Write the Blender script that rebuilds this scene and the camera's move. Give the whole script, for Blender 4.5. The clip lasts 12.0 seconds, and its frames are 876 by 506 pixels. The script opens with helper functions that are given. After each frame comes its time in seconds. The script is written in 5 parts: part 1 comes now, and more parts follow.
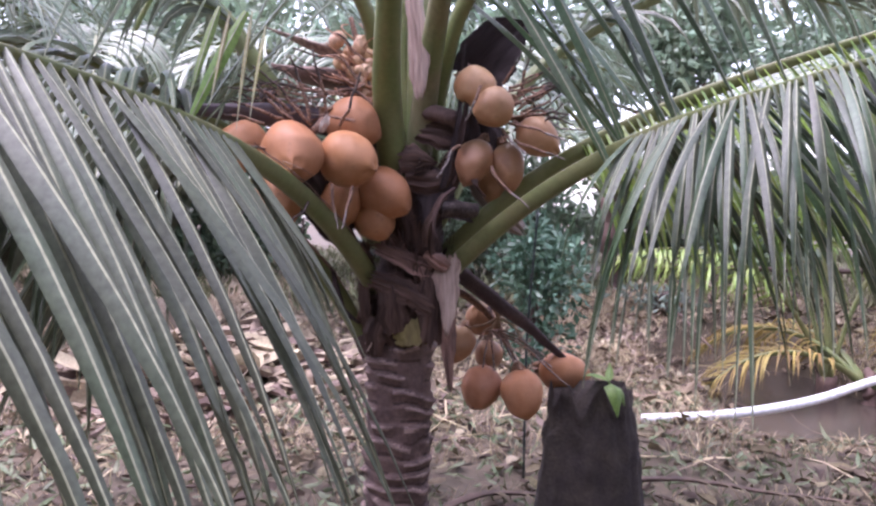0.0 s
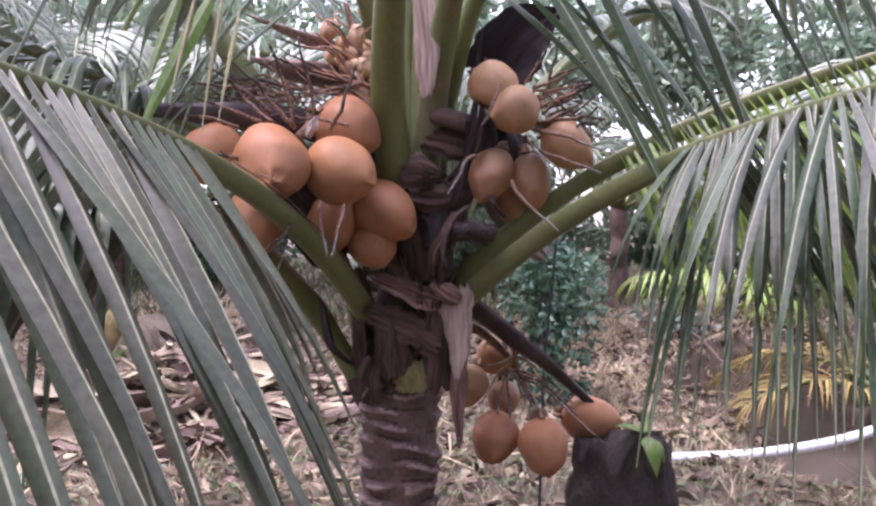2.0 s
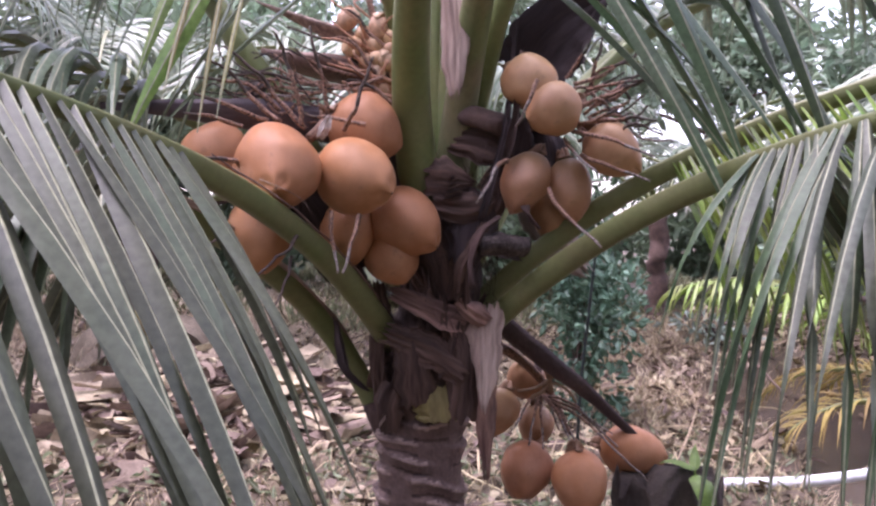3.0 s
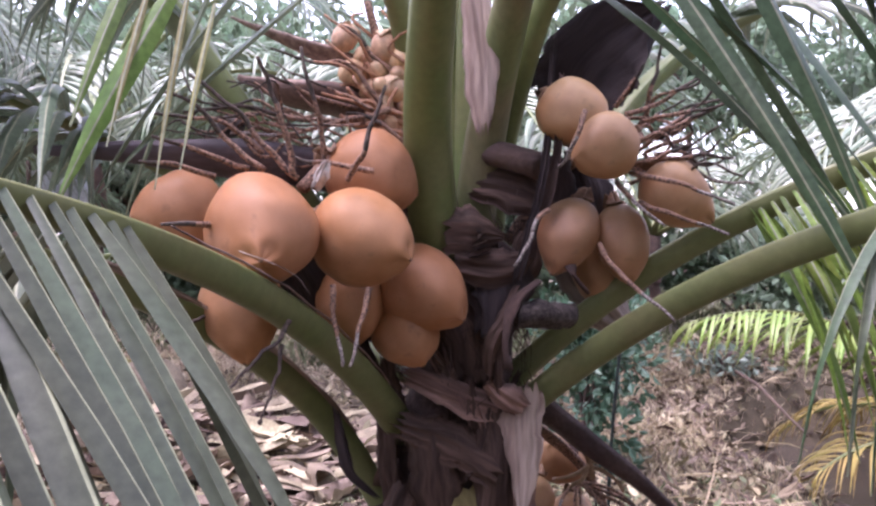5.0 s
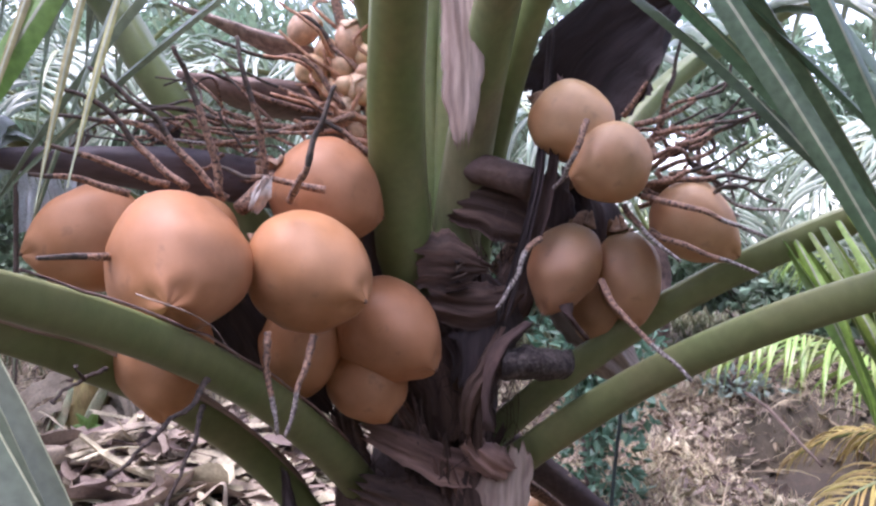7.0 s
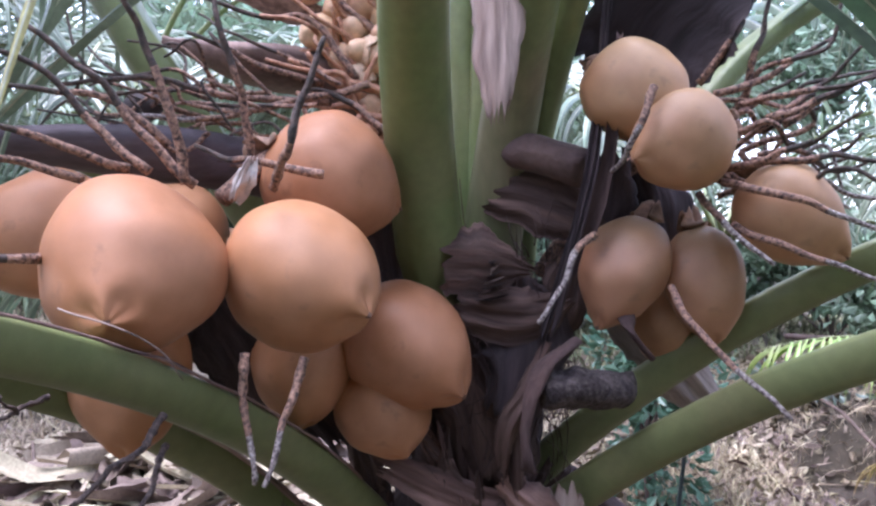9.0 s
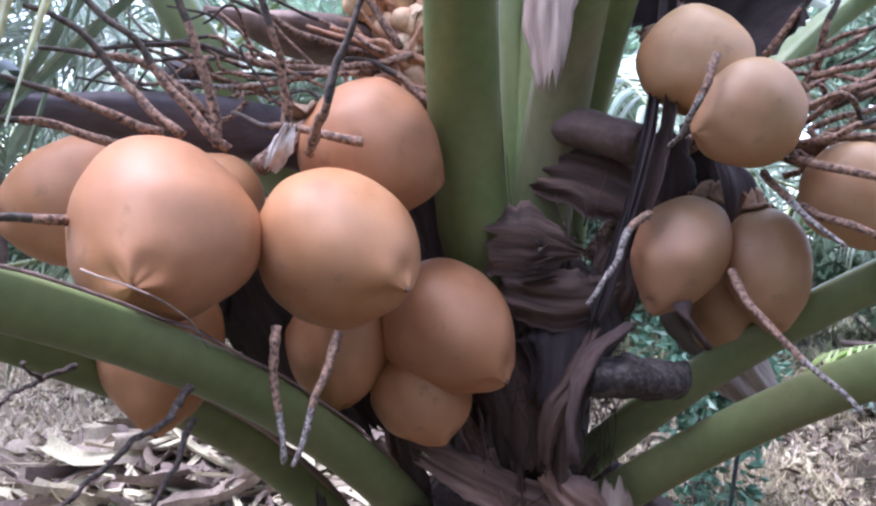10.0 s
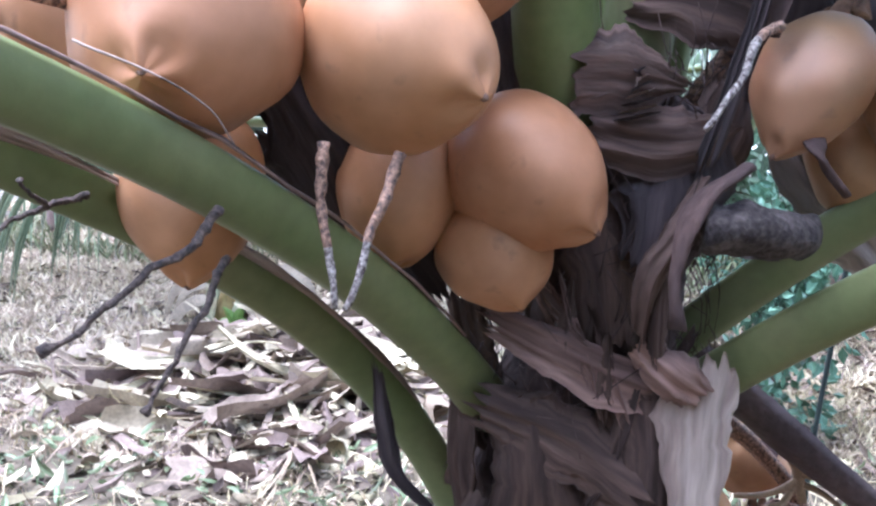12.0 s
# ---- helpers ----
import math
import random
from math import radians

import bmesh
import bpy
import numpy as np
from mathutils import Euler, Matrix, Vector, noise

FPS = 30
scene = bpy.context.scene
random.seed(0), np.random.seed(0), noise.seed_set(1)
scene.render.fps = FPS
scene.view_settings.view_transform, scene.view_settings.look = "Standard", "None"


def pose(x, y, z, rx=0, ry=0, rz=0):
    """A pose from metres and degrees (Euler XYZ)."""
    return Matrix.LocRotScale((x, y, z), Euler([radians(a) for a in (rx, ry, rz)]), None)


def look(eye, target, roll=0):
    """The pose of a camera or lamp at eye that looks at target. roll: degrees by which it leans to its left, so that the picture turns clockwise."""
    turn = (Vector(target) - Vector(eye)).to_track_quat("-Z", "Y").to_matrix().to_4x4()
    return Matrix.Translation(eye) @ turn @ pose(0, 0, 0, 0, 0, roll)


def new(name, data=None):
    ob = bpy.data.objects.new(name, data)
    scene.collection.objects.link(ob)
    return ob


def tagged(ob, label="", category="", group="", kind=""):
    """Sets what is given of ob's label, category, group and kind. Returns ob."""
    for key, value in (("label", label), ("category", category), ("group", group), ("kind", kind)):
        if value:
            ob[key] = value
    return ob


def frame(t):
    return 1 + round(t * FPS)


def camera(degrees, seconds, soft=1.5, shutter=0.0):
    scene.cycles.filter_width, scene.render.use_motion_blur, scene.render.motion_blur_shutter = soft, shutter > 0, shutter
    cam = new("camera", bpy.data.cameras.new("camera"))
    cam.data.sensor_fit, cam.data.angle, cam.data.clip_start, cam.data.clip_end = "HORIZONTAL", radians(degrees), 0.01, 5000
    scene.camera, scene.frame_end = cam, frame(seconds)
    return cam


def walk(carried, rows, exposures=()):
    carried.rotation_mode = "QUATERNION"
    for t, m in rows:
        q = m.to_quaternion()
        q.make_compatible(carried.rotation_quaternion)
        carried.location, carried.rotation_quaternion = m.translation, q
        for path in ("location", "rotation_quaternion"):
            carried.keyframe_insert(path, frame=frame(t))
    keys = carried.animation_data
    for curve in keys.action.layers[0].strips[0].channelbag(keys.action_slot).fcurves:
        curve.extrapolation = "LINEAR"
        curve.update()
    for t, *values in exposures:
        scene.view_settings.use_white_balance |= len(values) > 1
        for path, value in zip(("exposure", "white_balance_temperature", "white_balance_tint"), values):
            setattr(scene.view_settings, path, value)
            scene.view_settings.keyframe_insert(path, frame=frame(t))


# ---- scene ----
cam = camera(56.8, 12.0, soft=2.5)
PATH = [
    (0, (0.089, -0.147, 1.273), (0.062, 1.850, 1.156), -0.02),
    (0.5, (0.107, -0.026, 1.278), (0.077, 1.971, 1.173), 0.36),
    (1, (0.093, 0.063, 1.282), (0.057, 2.061, 1.193), 0.47),
    (1.5, (0.034, 0.175, 1.303), (0.011, 2.173, 1.216), 0.28),
    (2, (0.056, 0.284, 1.305), (0.030, 2.281, 1.211), 0.40),
    (2.5, (0.092, 0.380, 1.325), (-0.008, 2.375, 1.228), 1.07),
    (3, (0.070, 0.519, 1.335), (-0.040, 2.513, 1.237), 1.08),
    (5, (-0.043, 0.909, 1.423), (-0.101, 2.908, 1.371), 0.06),
    (5.5, (-0.019, 0.997, 1.441), (-0.091, 2.995, 1.392), 1.29),
    (6, (-0.003, 1.056, 1.454), (-0.075, 3.055, 1.408), 1.26),
    (6.5, (0.009, 1.130, 1.460), (-0.065, 3.128, 1.410), 1.15),
    (7, (0.008, 1.174, 1.468), (-0.065, 3.173, 1.424), 1.11),
    (9, (0.034, 1.415, 1.472), (-0.177, 3.403, 1.408), 1.14),
    (9.5, (0.044, 1.442, 1.467), (-0.186, 3.427, 1.401), 1.47),
    (10, (0.033, 1.465, 1.442), (-0.292, 3.438, 1.374), 2.17),
    (10.5, (-0.001, 1.507, 1.412), (-0.430, 3.458, 1.325), 2.45),
    (11, (-0.018, 1.562, 1.385), (-0.493, 3.499, 1.245), 2.49),
    (11.5, (-0.021, 1.600, 1.356), (-0.468, 3.538, 1.146), 2.31),
    (12, (-0.013, 1.609, 1.335), (-0.455, 3.543, 1.078), 2.16),
]
walk(cam, [(t, look(eye, target, roll)) for t, eye, target, roll in PATH], [(0.0, 3.17, 5900, 39), (3.0, 3.09, 6100, 40), (5.0, 3.20, 6000, 37), (7.0, 3.35, 5700, 31), (9.5, 3.48, 5350, 25), (11.0, 3.85, 5150, 19), (12.0, 4.14, 5100, 17)])

# ---- world and light ----
world = bpy.data.worlds.new("overcast_sky")
scene.world = world
world.use_nodes = True
wt = world.node_tree
wt.nodes.clear()
w_out = wt.nodes.new("ShaderNodeOutputWorld")
w_bg = wt.nodes.new("ShaderNodeBackground")
w_sky = wt.nodes.new("ShaderNodeTexSky")
w_hs = wt.nodes.new("ShaderNodeHueSaturation")
w_sky.sky_type, w_sky.sun_disc = "NISHITA", False
w_sky.sun_elevation, w_sky.sun_rotation = radians(72), radians(268)
w_sky.air_density, w_sky.dust_density = 1.2, 1.5
w_hs.inputs["Saturation"].default_value = 0.45
w_bg.inputs["Strength"].default_value = 0.076
wt.links.new(w_sky.outputs[0], w_hs.inputs["Color"])
wt.links.new(w_hs.outputs[0], w_bg.inputs["Color"])
wt.links.new(w_bg.outputs[0], w_out.inputs["Surface"])
sun = new("sun", bpy.data.lights.new("sun", "SUN"))
sun.data.energy, sun.data.angle, sun.data.color = 1.0, radians(55), (1.0, 0.97, 0.94)
sun.matrix_world = look((-1.9, 2.3, 7.2), (0, 2.4, 1.2))


# ---- materials ----
def mat(name, base, rough=0.6, spots=None, scale=6.0, grain=60.0, amount=0.5, bump=0.25, spec=0.4, stretch=(1, 1, 1), rand=0.0, leaf=0.0, isle=False, speck=0.22, uv=False, dots=0.0):
    """A surface with broad stains towards the colour spots, fine grain and relief."""
    m = bpy.data.materials.new(name)
    m.use_nodes = True
    nt = m.node_tree
    n, l = nt.nodes, nt.links
    b = n["Principled BSDF"]
    b.inputs["Roughness"].default_value = rough
    b.inputs["Specular IOR Level"].default_value = spec
    tc, mp = n.new("ShaderNodeTexCoord"), n.new("ShaderNodeMapping")
    mp.inputs["Scale"].default_value = stretch
    l.new(tc.outputs["UV" if uv else "Object"], mp.inputs["Vector"])
    n1, n2 = n.new("ShaderNodeTexNoise"), n.new("ShaderNodeTexNoise")
    n1.inputs["Scale"].default_value, n2.inputs["Scale"].default_value = scale, grain
    n1.inputs["Detail"].default_value, n2.inputs["Detail"].default_value = 4, 5
    l.new(mp.outputs[0], n1.inputs["Vector"]), l.new(mp.outputs[0], n2.inputs["Vector"])
    ramp = n.new("ShaderNodeValToRGB")
    ramp.color_ramp.elements[0].position, ramp.color_ramp.elements[1].position = 0.38, 0.68
    l.new(n1.outputs[0], ramp.inputs[0])
    mix = n.new("ShaderNodeMix")
    mix.data_type = "RGBA"
    mix.inputs["A"].default_value = (*base, 1)
    mix.inputs["B"].default_value = (*(spots or [c * 0.6 for c in base]), 1)
    fac = n.new("ShaderNodeMath")
    fac.operation = "MULTIPLY"
    fac.inputs[1].default_value = amount
    l.new(ramp.outputs[0], fac.inputs[0]), l.new(fac.outputs[0], mix.inputs["Factor"])
    hsv = n.new("ShaderNodeHueSaturation")
    if dots:
        # small dark scuffs and pale scratches
        n3, r3, m3 = n.new("ShaderNodeTexNoise"), n.new("ShaderNodeMapRange"), n.new("ShaderNodeMix")
        n3.inputs["Scale"].default_value, n3.inputs["Detail"].default_value = 42, 3
        l.new(tc.outputs["Object"], n3.inputs["Vector"]), l.new(n3.outputs[0], r3.inputs["Value"])
        r3.inputs["From Min"].default_value, r3.inputs["From Max"].default_value, r3.inputs["To Max"].default_value = 0.64, 0.76, dots
        m3.data_type = "RGBA"
        m3.inputs["B"].default_value = (0.13, 0.07, 0.045, 1)
        l.new(r3.outputs[0], m3.inputs["Factor"]), l.new(mix.outputs["Result"], m3.inputs["A"])
        mix = m3
    l.new(mix.outputs["Result"] if not dots else m3.outputs["Result"], hsv.inputs["Color"])
    val = n.new("ShaderNodeMapRange")
    val.inputs["From Min"].default_value, val.inputs["From Max"].default_value = 0.3, 0.7
    val.inputs["To Min"].default_value, val.inputs["To Max"].default_value = 1 - speck, 1 + speck
    l.new(n2.outputs[0], val.inputs["Value"])
    last = val.outputs[0]
    if rand:
        src = n.new("ShaderNodeNewGeometry").outputs["Random Per Island"] if isle else n.new("ShaderNodeObjectInfo").outputs["Random"]
        r2 = n.new("ShaderNodeMapRange")
        r2.inputs["To Min"].default_value, r2.inputs["To Max"].default_value = 1 - rand, 1 + rand
        l.new(src, r2.inputs["Value"])
        mul = n.new("ShaderNodeMath")
        mul.operation = "MULTIPLY"
        l.new(last, mul.inputs[0]), l.new(r2.outputs[0], mul.inputs[1])
        last = mul.outputs[0]
        r3 = n.new("ShaderNodeMapRange")
        r3.inputs["To Min"].default_value, r3.inputs["To Max"].default_value = 0.5 - 0.06 * rand, 0.5 + 0.06 * rand
        l.new(src, r3.inputs["Value"]), l.new(r3.outputs[0], hsv.inputs["Hue"])
    l.new(last, hsv.inputs["Value"])
    l.new(hsv.outputs[0], b.inputs["Base Color"])
    bp = n.new("ShaderNodeBump")
    bp.inputs["Strength"].default_value, bp.inputs["Distance"].default_value = bump, 0.004
    l.new(n2.outputs[0], bp.inputs["Height"]), l.new(bp.outputs[0], b.inputs["Normal"])
    if leaf:
        tr = n.new("ShaderNodeBsdfTranslucent")
        l.new(hsv.outputs[0], tr.inputs["Color"])
        ms = n.new("ShaderNodeMixShader")
        ms.inputs[0].default_value = leaf
        l.new(b.outputs[0], ms.inputs[1]), l.new(tr.outputs[0], ms.inputs[2])
        l.new(ms.outputs[0], n["Material Output"].inputs["Surface"])
    return m


def stem_end(m, tint, start=0.012, full=0.062):
    """Tints a husk towards its upper, stem end."""
    nt = m.node_tree
    b = nt.nodes["Principled BSDF"]
    src = b.inputs["Base Color"].links[0].from_socket
    tc, sep, rng, mix = nt.nodes.new("ShaderNodeTexCoord"), nt.nodes.new("ShaderNodeSeparateXYZ"), nt.nodes.new("ShaderNodeMapRange"), nt.nodes.new("ShaderNodeMix")
    rng.inputs["From Min"].default_value, rng.inputs["From Max"].default_value, rng.inputs["To Max"].default_value = start, full, 0.55
    mix.data_type = "RGBA"
    mix.inputs["B"].default_value = (*tint, 1)
    nt.links.new(tc.outputs["Object"], sep.inputs[0]), nt.links.new(sep.outputs["Z"], rng.inputs["Value"])
    nt.links.new(rng.outputs[0], mix.inputs["Factor"]), nt.links.new(src, mix.inputs["A"])
    nt.links.new(mix.outputs["Result"], b.inputs["Base Color"])


M_HUSK = mat("orange_husk", (0.385, 0.163, 0.066), 0.50, (0.375, 0.192, 0.106), 8, 34, 0.9, 0.10, 0.32, rand=0.10, speck=0.10, dots=0.4)
M_HUSK2 = mat("tan_olive_husk", (0.39, 0.182, 0.080), 0.55, (0.345, 0.195, 0.095), 9, 34, 0.8, 0.10, 0.7, rand=0.12, speck=0.10, dots=0.4)
stem_end(M_HUSK2, (0.21, 0.17, 0.062), 0.022, 0.075)
M_TIP = mat("husk_tip", (0.13, 0.07, 0.045), 0.7, (0.12, 0.06, 0.04), 30, 150, 0.6, 0.3)
M_CALYX = mat("dry_calyx", (0.26, 0.15, 0.09), 0.7, (0.10, 0.06, 0.04), 30, 150, 0.7, 0.5)
M_BABY = mat("young_nut", (0.65, 0.42, 0.26), 0.5, (0.62, 0.40, 0.23), 20, 90, 0.7, 0.1, rand=0.15)
M_PET = mat("green_petiole", (0.140, 0.178, 0.060), 0.45, (0.205, 0.188, 0.085), 5, 60, 0.7, 0.15, 0.5, (1, 1, 1), rand=0.12, speck=0.09)
M_PETB = mat("tan_green_petiole", (0.165, 0.195, 0.080), 0.5, (0.25, 0.205, 0.12), 7, 70, 0.8, 0.2, 0.45, (1, 1, 0.3), speck=0.12)
M_RACH = mat("strand_bark", (0.37, 0.215, 0.145), 0.75, (0.035, 0.022, 0.02), 190, 420, 1.0, 0.8, speck=0.4)
M_TWIG = mat("dead_strand", (0.12, 0.085, 0.07), 0.8, (0.03, 0.022, 0.02), 170, 420, 1.0, 0.8, speck=0.45)
M_SPECK = mat("speckled_strand_end", (0.07, 0.048, 0.042), 0.75, (0.46, 0.40, 0.36), 260, 420, 1.0, 0.8, speck=0.3)
M_STRANDEND = mat("dark_strand_end", (0.048, 0.040, 0.034), 0.85, (0.13, 0.085, 0.065), 120, 300, 0.8, 0.7)
M_DRYTWIG = mat("dark_dry_twig", (0.075, 0.05, 0.045), 0.8, (0.16, 0.11, 0.09), 60, 200, 0.8, 0.6)
M_LEAF = mat("palm_leaflet", (0.076, 0.096, 0.060), 0.42, (0.125, 0.130, 0.088), 4, 80, 0.8, 0.15, 0.55, rand=0.30, leaf=0.25)
M_LEAFG = mat("fresh_green_leaflet", (0.13, 0.225, 0.045), 0.40, (0.18, 0.235, 0.065), 4, 80, 0.8, 0.12, 0.55, rand=0.25, leaf=0.30)
M_LIMELEAF = mat("lime_leaflet", (0.21, 0.31, 0.055), 0.40, (0.28, 0.34, 0.08), 4, 80, 0.8, 0.12, 0.55, rand=0.25, leaf=0.38)
M_GREYSP = mat("grey_weathered_spathe", (0.13, 0.105, 0.115), 0.65, (0.06, 0.045, 0.05), 7, 90, 0.8, 0.5, 0.35, (0.3, 1, 1))
M_LEAFJ = mat("palm_leaflets_joined", (0.135, 0.185, 0.115), 0.30, (0.19, 0.23, 0.15), 4, 80, 0.8, 0.12, 0.7, rand=0.40, leaf=0.30, isle=True)
M_LEAFK = mat("grey_green_leaflet", (0.115, 0.155, 0.095), 0.40, (0.165, 0.195, 0.13), 4, 80, 0.8, 0.15, 0.5, rand=0.35, leaf=0.30)
M_LEAFP = mat("mid_green_leaflet", (0.058, 0.098, 0.045), 0.42, (0.09, 0.12, 0.065), 4, 80, 0.8, 0.12, 0.6, rand=0.35, leaf=0.28)
M_RIB = mat("pale_midrib", (0.30, 0.31, 0.20), 0.45, (0.20, 0.215, 0.13), 10, 80, 0.5, 0.1)
M_TRUNK = mat("palm_bark", (0.16, 0.103, 0.085), 0.85, (0.07, 0.045, 0.042), 12, 70, 0.8, 0.9)
M_SCAR = mat("leaf_scar", (0.33, 0.235, 0.20), 0.85, (0.12, 0.08, 0.07), 22, 90, 0.9, 0.9, 0.3, (1, 1, 2.5))
M_OLIVE = mat("olive_sheath", (0.20, 0.165, 0.06), 0.7, (0.10, 0.07, 0.045), 16, 90, 0.9, 0.6, 0.3, (1, 0.3, 1), uv=True)
M_FIBRE = mat("dark_leaf_base_fibre_and_ring_shadow", (0.055, 0.037, 0.034), 0.9, (0.11, 0.068, 0.058), 14, 120, 0.8, 0.9, 0.2, (1, 1, 0.3))
M_SHEATH = mat("papery_sheath", (0.46, 0.35, 0.29), 0.75, (0.20, 0.13, 0.11), 18, 110, 0.8, 0.5, 0.25, (1, 1, 0.35), leaf=0.15)
M_SPATHE = mat("woody_spathe", (0.055, 0.038, 0.040), 0.6, (0.12, 0.085, 0.078), 8, 90, 0.7, 0.5, 0.35)
M_SPATHE2 = mat("brown_spathe", (0.27, 0.175, 0.14), 0.65, (0.11, 0.07, 0.06), 10, 90, 0.7, 0.5)
M_SPATHE3 = mat("pinkish_spathe", (0.38, 0.27, 0.22), 0.7, (0.14, 0.09, 0.075), 60, 140, 0.9, 0.6)
M_RAG = mat("fibrous_dark_sheath", (0.105, 0.064, 0.050), 0.8, (0.034, 0.021, 0.018), 30, 130, 0.9, 0.9, 0.25, (1, 0.10, 1), uv=True, speck=0.4)
# black for old shreds, and for sheets that stand in for shade between nuts
M_RAGD = mat("black_sheath_and_gap_shade", (0.058, 0.040, 0.040), 0.75, (0.022, 0.016, 0.017), 30, 130, 0.9, 0.9, 0.35, (1, 0.10, 1), uv=True, speck=0.4)
M_RAGG = mat("fibrous_grey_sheath", (0.125, 0.105, 0.10), 0.85, (0.04, 0.032, 0.032), 26, 120, 0.9, 0.9, 0.3, (1, 0.14, 1), uv=True, speck=0.35)
M_RAGB = mat("fibrous_umber_sheath", (0.13, 0.080, 0.062), 0.8, (0.04, 0.025, 0.021), 26, 120, 0.9, 0.9, 0.25, (1, 0.14, 1), uv=True, speck=0.4)
M_RAGP = mat("fibrous_brown_sheath", (0.25, 0.148, 0.115), 0.75, (0.09, 0.055, 0.05), 26, 120, 0.9, 0.9, 0.25, (1, 0.14, 1), uv=True, speck=0.35)
M_RAGS = mat("fibrous_silver_sheath", (0.32, 0.265, 0.235), 0.75, (0.15, 0.115, 0.10), 22, 120, 0.8, 0.7, 0.3, (1, 0.10, 1), uv=True, speck=0.3)
M_BRACT = mat("white_bract", (0.58, 0.53, 0.48), 0.7, (0.36, 0.28, 0.23), 40, 160, 0.8, 0.5)
M_RAGW = mat("fibrous_pale_sheath", (0.45, 0.35, 0.29), 0.75, (0.19, 0.12, 0.095), 22, 120, 1.0, 0.7, 0.3, (1, 0.10, 1), uv=True, speck=0.25)
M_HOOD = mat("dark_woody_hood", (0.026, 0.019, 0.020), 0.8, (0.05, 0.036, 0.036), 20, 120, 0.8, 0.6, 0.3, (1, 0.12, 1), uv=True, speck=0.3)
M_STUBG = mat("grey_rotten_stub", (0.10, 0.080, 0.073), 0.95, (0.034, 0.026, 0.025), 55, 160, 1.0, 1.0, 0.25, speck=0.45)
M_STUMP = mat("rotten_stump", (0.032, 0.025, 0.023), 0.9, (0.07, 0.055, 0.042), 9, 80, 0.7, 0.9)
M_SOIL = mat("dry_soil", (0.092, 0.070, 0.046), 0.95, (0.052, 0.042, 0.028), 1.1, 22, 0.8, 0.9)
M_LITTER = mat("dead_leaves", (0.285, 0.225, 0.165), 0.75, (0.115, 0.083, 0.058), 5, 60, 0.85, 0.4, 0.3, rand=0.65, leaf=0.12, isle=True)
M_LITTER2 = mat("brown_dead_leaves", (0.132, 0.102, 0.064), 0.8, (0.058, 0.043, 0.028), 5, 60, 0.7, 0.4, 0.3, rand=0.6, leaf=0.1, isle=True)
M_LITTER3 = mat("umber_dead_leaves", (0.20, 0.152, 0.100), 0.8, (0.09, 0.065, 0.048), 5, 60, 0.7, 0.4, 0.3, rand=0.6, leaf=0.1, isle=True)
M_STRAW = mat("dry_grass", (0.40, 0.318, 0.215), 0.8, (0.31, 0.255, 0.15), 5, 60, 0.7, 0.2, 0.3, rand=0.4, leaf=0.15, isle=True)
M_FARGRASS = mat("rough_grass", (0.13, 0.145, 0.075), 0.7, (0.20, 0.17, 0.10), 3, 40, 0.7, 0.1, 0.3, rand=0.5, leaf=0.2, isle=True)
M_STRAW2 = mat("bleached_grass", (0.56, 0.45, 0.34), 0.8, (0.40, 0.325, 0.22), 5, 60, 0.7, 0.2, 0.3, rand=0.4, leaf=0.15, isle=True)
M_GREEN = mat("bush_leaves", (0.070, 0.140, 0.085), 0.42, (0.10, 0.165, 0.105), 3, 40, 0.7, 0.1, 0.5, rand=0.45, leaf=0.25, isle=True)
M_LIME = mat("fresh_leaves", (0.17, 0.26, 0.06), 0.45, (0.12, 0.22, 0.05), 5, 60, 0.6, 0.1, 0.5, rand=0.3, leaf=0.3, isle=True)
M_GREYWEED = mat("grey_green_weed", (0.17, 0.23, 0.17), 0.4, (0.27, 0.30, 0.26), 5, 60, 0.7, 0.1, 0.5, rand=0.45, leaf=0.2, isle=True)
M_WEED = mat("weed_leaves", (0.10, 0.128, 0.06), 0.5, (0.16, 0.165, 0.09), 6, 60, 0.7, 0.1, 0.4, rand=0.4, leaf=0.25, isle=True)
M_FAR = mat("far_foliage", (0.16, 0.225, 0.145), 0.5, (0.17, 0.22, 0.13), 1, 20, 0.7, 0.1, 0.5, rand=0.45, leaf=0.25, isle=True)
M_YELLOW = mat("yellow_frond", (0.33, 0.235, 0.070), 0.6, (0.24, 0.20, 0.07), 5, 60, 0.6, 0.2, rand=0.3, leaf=0.25, isle=True)
M_BANANA = mat("banana_stem", (0.30, 0.27, 0.09), 0.6, (0.22, 0.13, 0.06), 8, 60, 0.8, 0.4, 0.4, (1, 1, 0.3))
M_CREAM = mat("cream_calyx", (0.66, 0.47, 0.31), 0.55, (0.50, 0.30, 0.17), 40, 150, 0.7, 0.3)
M_SHEATHG = mat("pale_green_sheath", (0.30, 0.33, 0.20), 0.6, (0.36, 0.28, 0.17), 8, 60, 0.8, 0.3, 0.4)
M_PEACH = mat("young_flower_stalk", (0.56, 0.30, 0.185), 0.6, (0.30, 0.14, 0.085), 120, 220, 0.9, 0.5)
